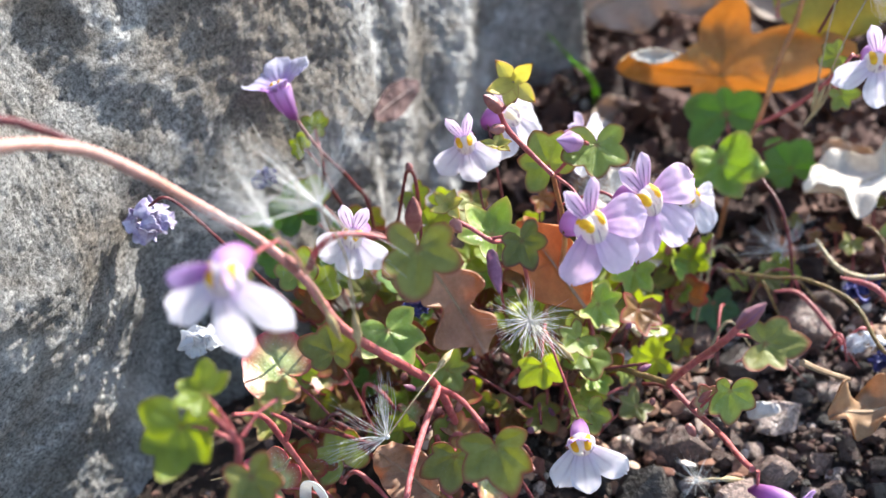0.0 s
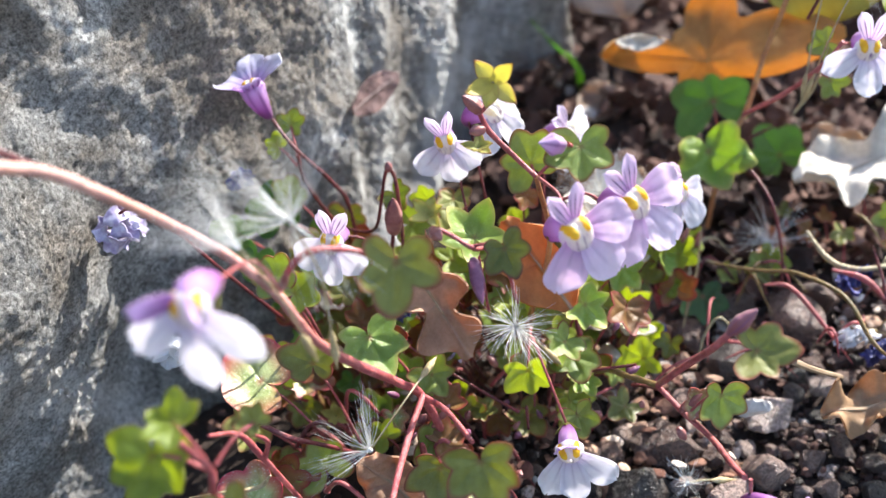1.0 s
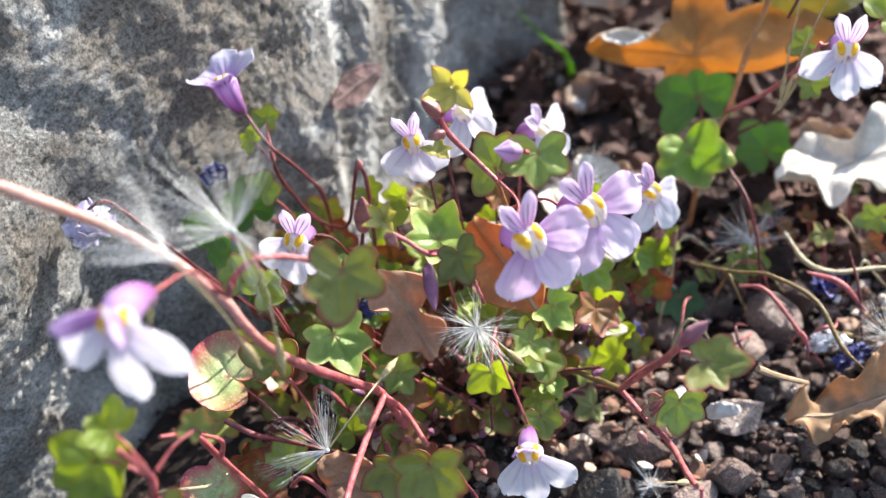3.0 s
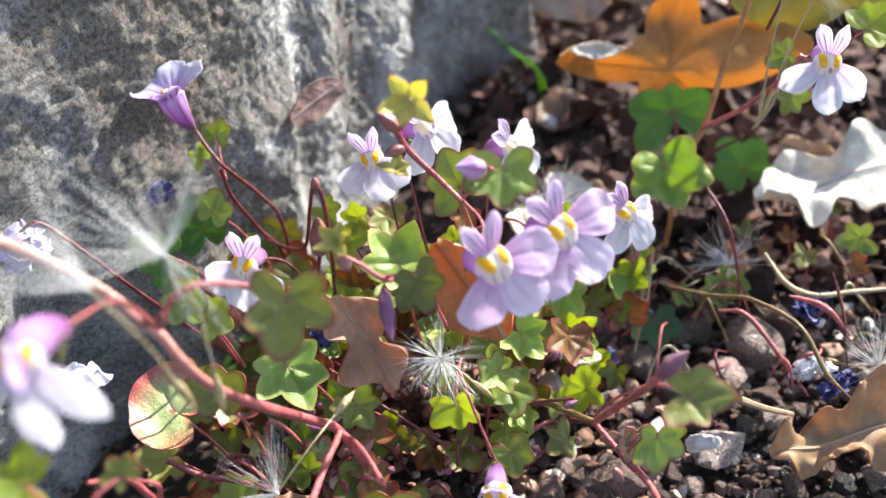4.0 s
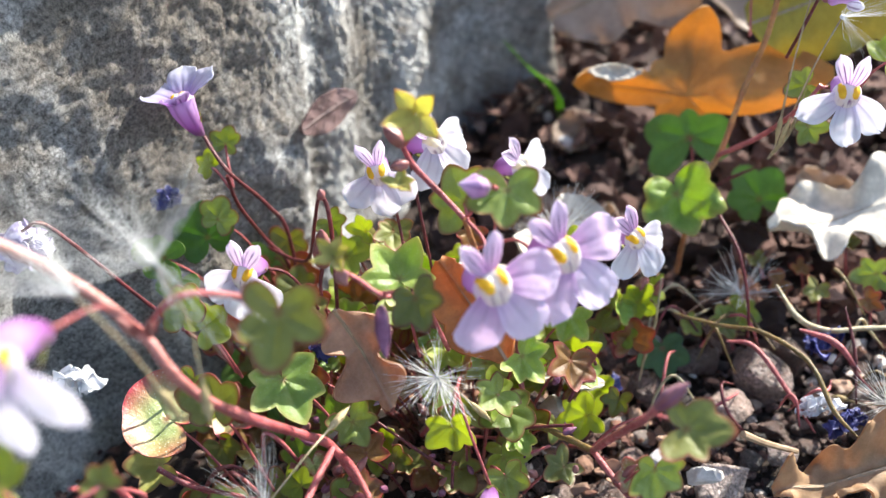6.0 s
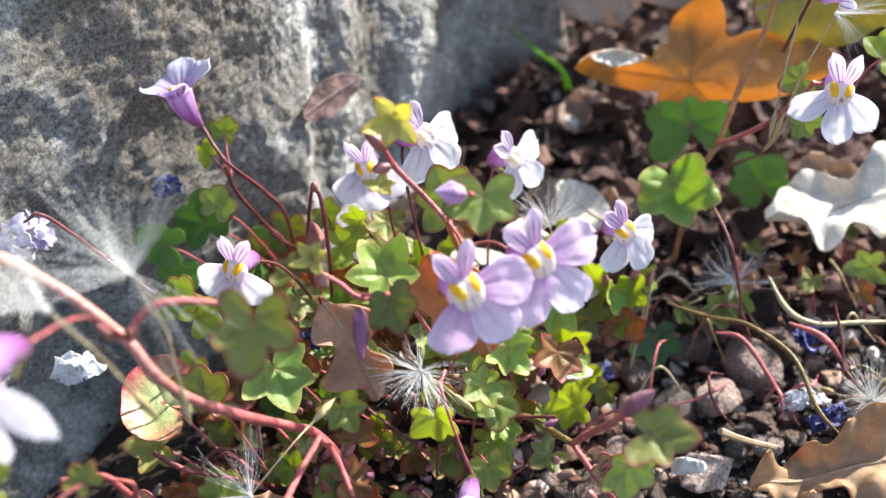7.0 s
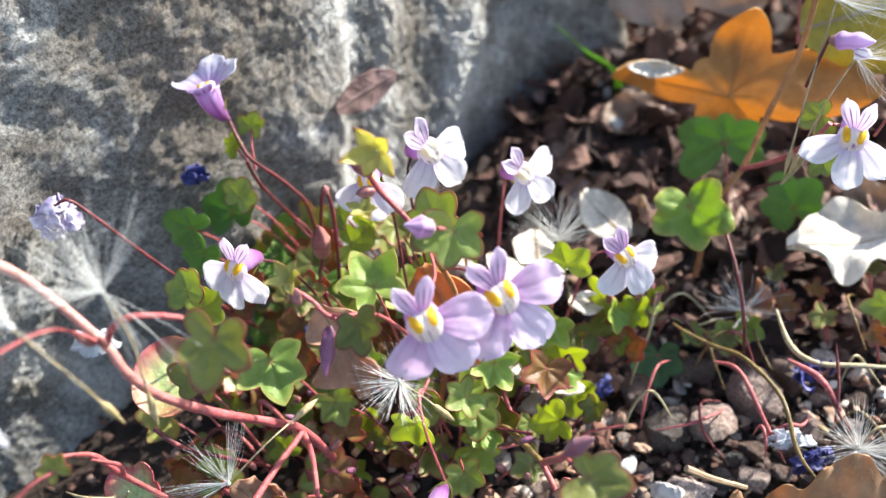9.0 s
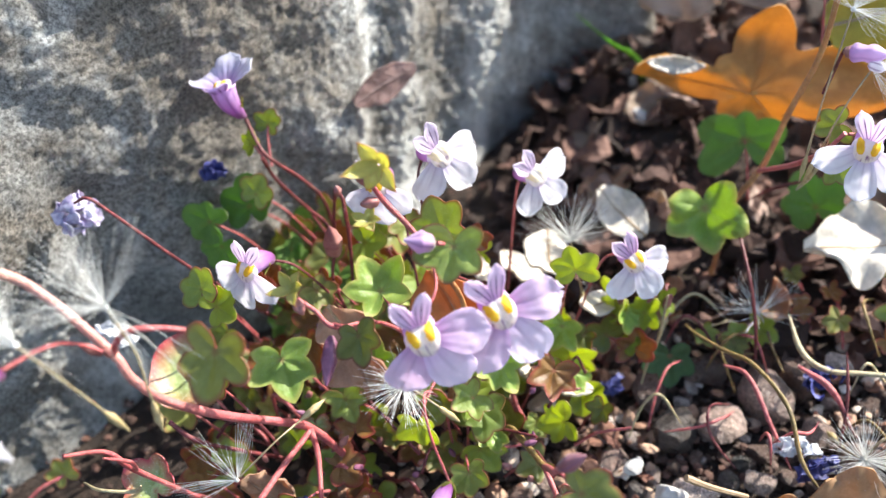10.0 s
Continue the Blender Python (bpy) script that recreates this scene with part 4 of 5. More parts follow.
leaf(LOW, (-2.95, 5.85, 5.60), 0.66, 0, 22, 60, "young", (-2.75, 5.78, 5.1), 0.2, 0.1, 0.25, 0.2)
leaf(LOW, (-2.6, 5.45, 4.75), 0.7, 0, 40, 200, "olive", (-2.8, 5.8, 4.6))
leaf(LOW, (-2.45, 6.3, 5.0), 0.4, 20, 50, 30, "olive", (-2.75, 5.9, 4.9))
stem(LOW, [(-2.9, 5.75, 5.45), (-2.75, 5.78, 4.98), (-2.82, 5.80, 4.48), (-2.75, 6.6, 2.8), (-2.8, 8.3, 0.4)], [0.045, 0.05, 0.05, 0.05])
stem(LOW, [(-3.3, 8.4, 2.5), (-2.95, 8.3, 2.3), (-2.6, 8.45, 1.9), (-2.2, 8.9, 1.0)], [0.05, 0.045, 0.04], DARK_STEM)
leaf(LOW, (-3.75, 9.05, 1.75), 0.75, 10, 40, 90, "sepal", (-2.9, 9.0, 0.6), 0.3, 0.2)
leaf(LOW, (-2.75, 8.5, 1.5), 1.0, 0, 55, 20, "green", (-2.6, 8.9, 0.3))
leaf(LOW, (-3.45, 7.7, 1.95), 1.05, -10, 25, 60, "red", (-2.8, 8.2, 0.6), 0.3, 0.1, 0.1, 0.8)
leaf(LOW, (-1.95, 9.0, 1.35), 0.6, 0, 45, 40, "young", (-1.8, 9.3, 0.3))
stem(LOW, [(-3.2, 6.85, 4.2), (-3.05, 7.2, 3.75), (-2.95, 7.3, 3.2), (-2.9, 7.8, 1.6)], [0.03, 0.055, 0.045])
stem(LOW, [(-2.85, 7.0, 4.0), (-2.78, 7.2, 3.6), (-2.92, 7.3, 3.2)], [0.02, 0.04, 0.04])
rnd = random.Random(21)
for k in range(38):
    x, y, z = rnd.uniform(-3.7, -0.6), rnd.uniform(8.1, 10.6), rnd.uniform(0.3, 1.5)
    leaf(LOW, (x, y, z), rnd.uniform(0.5, 0.95), rnd.uniform(-30, 75), rnd.uniform(16, 70), rnd.gauss(180, 70), rnd.choice(["green", "olive", "rusty", "rusty", "olive", "rusty", "red"]), (x * 0.9, y + rnd.uniform(0.1, 0.4), max(0.1, z - 0.9)), 0.16, 0.12, 0.16, 0.5, rnd.choice([PINK_STEM, DARK_STEM]))
for k in range(44):
    x, y, z = rnd.uniform(-3.2, 1.6), rnd.uniform(8.3, 10.4), rnd.uniform(0.6, 2.0)
    bud(LOW, (x, y, z), (x + rnd.uniform(-0.2, 0.2), y + rnd.uniform(-0.15, 0.1), z + rnd.uniform(0.05, 0.24)), rnd.uniform(0.03, 0.055), rnd.choice([POD_SKIN, BUD_SKIN]), "seed_pod", 0.3)
for k in range(16):
    x, y, z = rnd.uniform(-3.4, -0.4), rnd.uniform(8.0, 10.0), rnd.uniform(0.5, 1.5)
    dx, dy = rnd.uniform(-0.9, 0.9), rnd.uniform(-0.6, 0.6)
    stem(LOW, [(x, y, z), (x + dx * 0.35, y + dy * 0.4, z + rnd.uniform(0.1, 0.4)), (x + dx * 0.7, y + dy * 0.7, z + rnd.uniform(0.0, 0.5)), (x + dx, y + dy, z - 0.4)], [0.04, 0.045, 0.04, 0.03], rnd.choice([PINK_STEM, PINK_STEM, DARK_STEM]), "runner")
calyx_star(LOW, (-2.71, 9.61, 1.13), 0, 40, 10, 0.46)

# ---- the plant on the gravel ----
SIDE = toadflax((1.1, 9.7, 0.2), "toadflax runner with a pink bud creeping over the gravel")
stem(SIDE, [(0.6, 9.9, 0.6), (1.1, 9.6, 1.5), (1.5, 9.15, 1.8), (1.79, 8.81, 1.96)], [0.06, 0.06, 0.06], BROWN_STEM)
stem(SIDE, [(1.79, 8.81, 1.96), (2.02, 8.3, 2.85), (2.22, 7.85, 3.6), (2.36, 7.69, 4.0)], [0.06, 0.06, 0.055])
bud(SIDE, (2.32, 7.70, 3.95), (2.62, 7.72, 4.26), 0.095, BUD_PINK, rough=0.5)
stem(SIDE, [(1.79, 8.81, 1.96), (2.05, 8.4, 1.85), (2.29, 7.95, 1.87), (2.36, 7.3, 2.2), (2.40, 6.95, 2.42)], [0.05, 0.055, 0.05])
flower(SIDE, (2.75, 6.55, 2.2), 50, 95, 0, 0.8, "violet", "violet", [(2.45, 6.9, 2.45)], label="fading violet flower", up_lift=50, funnel=25)
leaf(SIDE, (2.66, 7.5, 3.85), 0.84, 5, 34, -100, "olive", (2.3, 7.75, 3.8))
leaf(SIDE, (2.38, 8.0, 2.5), 0.78, 20, 66, 160, "green", (2.1, 8.3, 2.0))
for x, y, z, dx, dz in ((2.0, 8.4, 1.9, 0.25, 0.35), (2.1, 8.3, 1.9, 0.4, 0.2), (1.95, 8.3, 1.7, 0.1, -0.2), (2.2, 8.2, 2.0, 0.35, 0.05)):
    bud(SIDE, (x, y, z), (x + dx, y - 0.05, z + dz), 0.06, POD_SKIN)
leaf(SIDE, (2.2, 8.35, 2.1), 0.5, 0, 60, 30, "red", (2.0, 8.5, 1.8))
rnd = random.Random(61)
for k in range(9):
    x, y, z = rnd.uniform(3.2, 6.8), rnd.uniform(11.6, 13.6), rnd.uniform(0.5, 1.0)
    leaf(SIDE, (x, y, z), rnd.uniform(0.45, 0.7), rnd.uniform(-20, 70), rnd.uniform(20, 60), rnd.gauss(180, 70), rnd.choice(["green", "olive", "young", "rusty"]), (x + 0.2, y + 0.2, 0.1), 0.18, 0.14, 0.18, 0.2)
leaf(SIDE, (4.05, 12.15, 0.8), 0.62, 0, 40, 30, "green", (3.6, 12.0, 0.1))
leaf(SIDE, (6.3, 12.6, 1.1), 0.75, -20, 50, 100, "green", (6.5, 12.9, 0.2))

# ---- the plant against the boulder ----
ROCKY = toadflax((-2.6, 12.4, 0.3), "toadflax with a violet flower leaning on the boulder")
flower(ROCKY, (-3.26, 12.36, 5.12), 82, -12, 100, 0.95, "bluish", "violet", None, DARK_STEM, label="purple bell flower opening upward", up=(66, 114), up_lift=26, funnel=36, bell=True, up_wide=1.6, long_up=0.45, fan=60, low_wide=1.1, long_low=0.9)
stem(ROCKY, [(-3.12, 12.42, 4.52), (-2.98, 12.25, 4.34), (-2.78, 12.1, 4.08), (-2.5, 12.4, 3.3), (-2.35, 12.5, 2.6), (-2.5, 12.5, 0.4)], [0.04, 0.038, 0.04, 0.045], DARK_STEM)
stem(ROCKY, [(-2.80, 11.98, 4.15), (-2.85, 12.2, 3.5), (-2.7, 12.5, 2.6), (-2.5, 12.6, 2.0), (-2.4, 12.5, 0.4)], [0.035, 0.04, 0.045], DARK_STEM)
stem(ROCKY, [(-2.7, 12.55, 2.4), (-2.2, 12.0, 2.6), (-1.85, 11.6, 2.95), (-1.62, 11.5, 3.65), (-1.50, 11.5, 4.0), (-1.40, 11.45, 3.9), (-1.42, 11.3, 3.2), (-1.5, 11.1, 2.4)], [0.035, 0.035, 0.035, 0.04, 0.04], DARK_STEM)
bud(ROCKY, (-1.46, 11.5, 3.98), (-1.46, 11.5, 4.15), 0.06, POD_SKIN, "seed_pod")
bud(ROCKY, (-1.50, 10.95, 3.3), (-1.40, 10.9, 3.95), 0.13, POD_SKIN, "seed_pod")
stem(ROCKY, [(-1.50, 10.95, 3.35), (-1.58, 10.8, 2.9), (-1.45, 10.7, 2.0)], [0.035, 0.035, 0.04], DARK_STEM)
leaf(ROCKY, (-2.92, 12.65, 4.30), 0.55, 10, 62, -20, "green", (-2.85, 12.2, 3.8))
leaf(ROCKY, (-3.2, 12.4, 4.1), 0.45, -10, 60, 60, "young", (-2.9, 12.2, 3.8))
leaf(ROCKY, (-3.35, 12.0, 3.22), 0.98, 0, 50, 10, "soft", (-2.7, 12.5, 1.4), 0.1, 0.08, 0.1, 0.9)
leaf(ROCKY, (-3.05, 11.9, 3.55), 0.62, 10, 55, -30, "green", (-2.7, 12.4, 2.0), 0.1, 0.08, 0.1, 0.9)
leaf(ROCKY, (-3.95, 11.6, 3.15), 0.8, 10, 50, 60, "soft", (-3.3, 12.2, 1.2), 0.1, 0.08, 0.1, 0.9)
leaf(ROCKY, (-3.7, 11.3, 2.8), 0.75, -5, 50, 160, "soft", (-3.2, 12.0, 1.0), 0.1, 0.08, 0.1, 0.9)
leaf(ROCKY, (-3.0, 9.85, 3.75), 0.72, -10, 45, 30, "green", (-2.8, 10.2, 2.2), 0.25, 0.1, 0.1, 0.7)
leaf(ROCKY, (-2.7, 9.7, 3.55), 0.7, 10, 35, -60, "young", (-2.7, 10.1, 2.2), 0.2, 0.1, 0.1, 0.7)
flower(ROCKY, (-2.13, 9.83, 4.20), -12, 64, -12, 0.95, "white", "pale", [(-1.75, 10.4, 3.6), (-1.5, 10.8, 2.2)], DARK_STEM, label="white flower with yellow throat")
stem(ROCKY, [(-4.9, 10.4, 4.62), (-4.62, 10.4, 4.72), (-4.35, 10.45, 4.3), (-3.9, 10.75, 3.0), (-3.3, 11.4, 1.0)], [0.03, 0.035, 0.04], DARK_STEM)
rnd = random.Random(5)
# dense low leaves added, mostly unseen, to cast shade on the boulder's foot
for k in range(34):
    x, y, z = rnd.uniform(-3.6, -1.7), rnd.uniform(10.8, 13.0), rnd.uniform(0.3, 2.2)
    leaf(ROCKY, (x, y, z), rnd.uniform(0.6, 1.0), rnd.uniform(-30, 40), rnd.uniform(15, 60), rnd.uniform(-180, 180), rnd.choice(["olive", "soft", "olive", "rusty"]), (x + 0.2, y + 0.3, max(0.1, z - 1.0)), 0.14, 0.1, 0.14, 0.6, DARK_STEM)
for k in range(14):
    x, y, z = rnd.uniform(-3.6, -1.5), rnd.uniform(10.2, 12.2), rnd.uniform(0.6, 2.4)
    leaf(ROCKY, (x, y, z), rnd.uniform(0.45, 0.75), rnd.uniform(-30, 40), rnd.uniform(25, 65), rnd.uniform(-180, 180), rnd.choice(["green", "soft", "olive"]), (x + 0.3, y + 0.4, max(0.1, z - 1.2)), 0.12, 0.1, 0.12, 0.6, DARK_STEM)

# ---- the plant at the back ----
FAR = toadflax((3.7, 13.9, 0.5), "tall toadflax shoot before a fallen oak leaf")
stem(FAR, [(3.6, 13.7, 0.4), (3.85, 13.8, 1.9), (4.25, 14.05, 2.55), (4.55, 14.3, 3.4), (4.86, 14.4, 4.3), (5.0, 14.4, 5.4), (5.1, 14.3, 6.8)], [0.06, 0.065, 0.06, 0.05], ORANGE_STEM)
stem(FAR, [(4.2, 14.0, 2.5), (4.65, 13.4, 3.2), (4.95, 12.8, 4.0), (5.15, 12.7, 4.4)], [0.055, 0.05, 0.04])
flower(FAR, (5.40, 12.42, 4.42), -6, 72, -6, 1.08, "white", "pale", [(5.2, 12.8, 4.3)], label="pale lilac flower with violet veins", fan=50, low_wide=0.85, funnel=12, up_lift=4, up_wide=0.9, long_up=1.1)
stem(FAR, [(4.9, 13.5, 4.4), (4.95, 13.0, 5.2), (5.0, 12.8, 5.6), (5.05, 12.65, 5.68)], [0.035, 0.03, 0.03], DARK_STEM)
bud(FAR, (5.03, 12.66, 5.66), (5.46, 12.52, 5.72), 0.125, BUD_LILAC, "closing_flower", 0.6)
bud(FAR, (5.24, 12.50, 5.62), (5.43, 12.44, 5.58), 0.07, PETAL["white"], "closing_lip", 0.5)
bud(FAR, (4.98, 12.68, 5.64), (5.12, 12.63, 5.69), 0.07, POD_SKIN, "calyx", 0.3)
leaf(FAR, (3.47, 13.2, 2.24), 1.50, 6, 52, 185, "fresh", (3.75, 13.8, 1.9), 0.2, 0.2, 0.6, 0.1, deep=0.34, label="broad glossy green leaf")
leaf(FAR, (3.98, 15.2, 2.25), 1.55, 0, 62, 0, "soft", (4.1, 15.0, 0.9), 0.05, 0.05, 0.08, 0.5, lobes=((0, 0.62, 46), (68, 0.95, 46), (-68, 0.95, 46), (128, 0.98, 40), (-128, 0.98, 40)), label="broad dark green lobed leaf")
leaf(FAR, (5.15, 15.0, 0.95), 1.2, 0, 48, 20, "soft", (5.3, 15.2, 0.2), 0.05, 0.05, 0.06, 0.8)
leaf(FAR, (5.05, 13.2, 4.1), 0.65, 10, 60, 100, "green", (5.1, 13.1, 3.6))
leaf(FAR, (5.2, 13.0, 3.5), 0.62, 10, 60, 200, "green", (5.0, 13.1, 3.7))
leaf(FAR, (6.2, 13.1, 4.5), 0.85, 0, 35, -60, "young", (5.9, 13.6, 3.5))
leaf(FAR, (4.9, 16.0, 4.7), 0.7, 0, 60, 20, "green", (5.0, 15.9, 3.5))
stem(FAR, [(3.95, 13.0, 2.3), (4.16, 12.2, 2.1), (4.3, 11.9, 1.4), (4.35, 11.8, 0.7)], [0.035, 0.035, 0.03], DARK_STEM)


# ---- fallen leaves ----
def dead(blade, mat, label, at, stalk=None, name="oak_leaf"):
    bm, rib = blade if isinstance(blade, tuple) else (blade, None)
    ob = solo(name, bm, mat, label, "leaf", at, "fallen leaves")
    if rib:
        part("midrib", tube([p[:] for p in rib], [0.035, 0.026, 0.008], 6, 2, 0.1), RIB, ob).matrix_parent_inverse = Matrix()
    if stalk:
        st = part("leaf_stalk", tube(stalk, [0.05, 0.04, 0.035], 7), RIB, None)
        st.parent = ob
        st.matrix_parent_inverse = at.inverted()
    return ob


OAK_LOBES = ((20, 1.0, 34), (-78, 1.28, 20), (94, 1.38, 28), (180, 0.42, 70), (140, 0.55, 40), (-130, 0.45, 40), (50, 0.60, 40), (-32, 0.50, 44))
ORANGE = dead(ivy_blade(2.95, 0.10, -0.10, 0.34, 3, 0.25, 0.03, OAK_LOBES, 0.46, False), OAK_ORANGE, "orange brown curled oak leaf standing upright on the soil", place((4.0, 16.0, 2.75), 4, 70, 0))
for a, l in ((20, 1.35), (-76, 1.75), (94, 1.9), (50, 0.6), (140, 0.7)):
    d = Vector((math.sin(radians(a)), math.cos(radians(a)), 0))
    rib = [Vector((0, -0.28, 0.03)) + d * l * t + Vector((0, 0, 0.10 * (l * t) ** 2 / 1.56 - 0.10 * abs(d.x) * l * t + 0.02)) for t in (0.0, 0.3, 0.6, 0.9)]
    part("vein", tube(rib, [0.020, 0.016, 0.006], 6, 4, 0.1), OAK_ORANGE, ORANGE).matrix_parent_inverse = Matrix()
# separate pale blade: the sunlit highlight on the leaf's curled tip, put in colour
CURL = part("curled_tip", oak_blade(0.95, 0.30, 1, 0.5, 0.1, 0.2, 33, oval=True)[0], OAK_PALE, None, "pale blade standing for sunlight on the curled tip")
CURL.parent = ORANGE
CURL.matrix_parent_inverse = ORANGE.matrix_basis.inverted()
CURL.matrix_basis = place((2.78, 15.9, 3.02), 24, 46, -108)
dead(oak_blade(4.6, 2.7, 3, 0.35, 0.10, 0.26, 8, 0.34), OAK_GREY, "grey brown dry oak leaf behind the orange one", place((4.0, 18.9, 3.55), -10, 55, -62))
dead(oak_blade(5.5, 3.6, 3, 0.2, 0.12, 0.18, 18, 0.35), OAK_GREY, "dull brown oak leaf at the back", place((6.4, 21.5, 2.4), 10, 48, -100))
dead(oak_blade(4.4, 1.15, 4, 0.35, 0.04, 0.5, 4, 0.40), OAK_BROWN, "tan brown curled oak leaf lying on gravel", place((6.1, 9.4, 0.82), 10, 6, -84), [(3.55, 8.88, 2.05), (3.85, 8.95, 1.78), (4.3, 9.1, 1.4)])
dead(oak_blade(3.1, 2.1, 2, 0.25, 0.05, 0.30, 6, 0.55), OAK_PALE, "bleached pale oak leaf lying in full sun", place((6.45, 13.9, 1.25), 0, 14, -75))
dead(oak_blade(1.4, 1.15, 2, 0.25, 0.10, 0.2, 12, 0.62), OAK_PINK, "pinkish brown oak leaf caught among the stems", place((-0.9, 9.7, 2.85), 0, 58, 205))
dead(oak_blade(1.5, 1.1, 2, 0.2, 0.10, 0.10, 15, 0.30), OAK_RUST, "rust orange dead leaf wedged under lilac flowers", place((0.45, 10.3, 3.0), 0, 55, 30))
dead(oak_blade(4.0, 2.8, 2, 0.15, 0.10, 0.12, 21, 0.25), LEAF_YELLOW, "yellowing olive leaf at the back of the bed", place((7.0, 16.6, 4.0), -20, 50, -60))
dead(oak_blade(1.1, 0.75, 1, 0.25, 0.12, 0.08, 23, oval=True), OAK_PALE, "small pale oval dry leaf on the soil", place((2.1, 14.0, 1.4), 20, 30, 30), name="dry_leaf")
# the pale colour of these small leaves stands in for full sun on them
for k, (x, y, z, l, w, spin) in enumerate([(1.35, 11.9, 2.45, 1.2, 0.9, 60), (1.25, 10.9, 1.15, 0.9, 0.65, 20), (1.75, 10.6, 1.2, 0.7, 0.5, 130), (0.75, 12.3, 1.7, 0.9, 0.6, 100), (2.0, 11.9, 1.5, 0.8, 0.5, 10), (0.35, 11.6, 2.4, 0.6, 0.4, 75)]):
    dead(oak_blade(l, w, 1, 0.25, 0.12, 0.12, 29 + 2 * k, oval=True), OAK_PALE, "small dry leaf among the stems, coloured pale as if sunlit", place((x, y, z), 136, 26, spin), name="dry_leaf")
dead(oak_blade(1.0, 0.7, 1, 0.5, 0.25, 0.45, 37, oval=True), OAK_PINK, "crumpled pinkish dry leaf under the stems", place((-1.75, 7.9, 1.7), 10, 45, 40), name="dry_leaf")
dead(oak_blade(1.35, 0.62, 1, 0.05, 0.03, 0.06, 91, oval=True)[0], PLUM, "plum brown leaf scrap stuck to the boulder", place((-1.92, 14.78, 3.38), 56, 84, 88), name="dry_leaf")
rnd = random.Random(77)
for k, (x, y, s) in enumerate([(1.6, 15.6, 1.1), (2.5, 14.9, 1.0), (1.1, 16.9, 0.9), (3.0, 13.2, 0.9), (6.6, 15.6, 1.5), (4.6, 13.4, 0.9), (7.6, 14.6, 1.4), (2.2, 17.6, 1.2), (7.4, 12.0, 1.2)]):
    dead(oak_blade(s, s * 0.7, 1, 0.3, 0.15, 0.2, 50 + k, oval=True), rnd.choice([OAK_GREY, OAK_PINK, OAK_BROWN]), "curled brown leaf fragment lying on the soil", place((x, y, ground_height(x, y) + 0.28), rnd.uniform(-60, 60), rnd.uniform(0, 35), rnd.uniform(0, 180)), name="dry_leaf")


# ---- feathery seeds ----
def plume(label, p, r, axis, spread, hairs, stalk, husk=0.07, thick=0.0028, tail=0.0):
    """A winged seed: fine hairs in a fan round an axis, a thread and a husk at its end."""
    seed = next(SEEDS)
    rnd = random.Random(seed)
    ob = thing("winged_seed", label, "seed", stalk[-1], "feathery winged seeds")
    axis = Vector(axis).normalized()
    side = axis.orthogonal().normalized()
    other = axis.cross(side)
    bm = bmesh.new()
    c = Vector(p)
    tufts = []
    for _ in range(hairs if spread > 80 else max(9, hairs // 3)):
        a, b = rnd.uniform(0, 2 * math.pi), radians(spread) * math.sqrt(rnd.uniform(0.02, 1))
        tufts.append(axis * math.cos(b) + (side * math.cos(a) + other * math.sin(a)) * math.sin(b))
    for _ in range(int(hairs * 2.1)):
        d = rnd.choice(tufts) + Vector((rnd.gauss(0, 1), rnd.gauss(0, 1), rnd.gauss(0, 1))) * 0.09
        if rnd.random() < tail:
            d = Vector(stalk[0]) - c
            d = d.normalized() + Vector((rnd.gauss(0, 1), rnd.gauss(0, 1), rnd.gauss(0, 1))) * 0.25
        d.normalize()
        bend = Vector((rnd.gauss(0, 1), rnd.gauss(0, 1), rnd.gauss(0, 1))) * 0.05 * r
        l = r * rnd.uniform(0.75, 1.1)
        add_tube(bm, [c, c + d * l * 0.5 + bend, c + d * l + bend * 0.4], [thick, thick * 0.8, thick * 0.35], 3, 3)
    part("hairs", bm, SILK, ob)
    bm = bmesh.new()
    ellipsoid(bm, p, (0.034, 0.034, 0.034), 2)
    part("hub", bm, SILK, ob)
    part("thread", tube([p, *stalk], [0.012, 0.012, 0.016], 6), DRY_STEM, ob)
    a = Vector(stalk[-1])
    way = (a - Vector(stalk[-2] if len(stalk) > 1 else p)).normalized()
    part("husk", add_tube(bmesh.new(), [a - way * 0.04, a + way * 0.08, a + way * 0.24, a + way * 0.42], [0.015, husk, husk * 0.8, 0.008], 9, 4, 0.5, seed), ACHENE, ob)
    return ob


plume("feathery white seed caught on the long stem", (-1.84, 7.38, 6.42), 1.05, (-0.36, 0.1, 0.85), 58, 46, [(-1.68, 7.25, 5.9), (-1.68, 7.15, 5.5), (-1.70, 7.1, 5.2)], 0.055, 0.0027, 0.24)
plume("feathery white seed hanging by the long stem", (-2.1, 6.55, 6.85), 0.95, (-0.75, 0.1, 0.65), 44, 34, [(-1.9, 6.6, 6.2), (-1.85, 6.7, 5.6)], 0.045, 0.002, 0.1)
plume("silvery seed plume spread before a brown leaf", (0.05, 9.05, 3.10), 0.6, (0.0, -0.75, 0.55), 86, 72, [(0.25, 9.1, 2.8), (0.4, 9.15, 2.5)], 0.05)
plume("silvery seed plume among the lower leaves", (-1.80, 7.57, 2.80), 0.85, (-0.75, 0.1, 0.35), 80, 36, [(-1.35, 8.0, 3.1), (-1.15, 8.4, 3.05)], 0.06, 0.0022)
plume("white seed plume lying on the gravel", (5.76, 10.06, 1.05), 0.7, (0.0, -0.4, 0.9), 85, 80, [(5.6, 10.4, 0.7), (5.5, 10.7, 0.45)], 0.05)
plume("white seed plume behind the white flowers", (1.6, 12.3, 2.5), 0.8, (-0.1, 0.1, 0.95), 80, 70, [(1.65, 12.3, 1.9), (1.7, 12.3, 1.3)], 0.05)
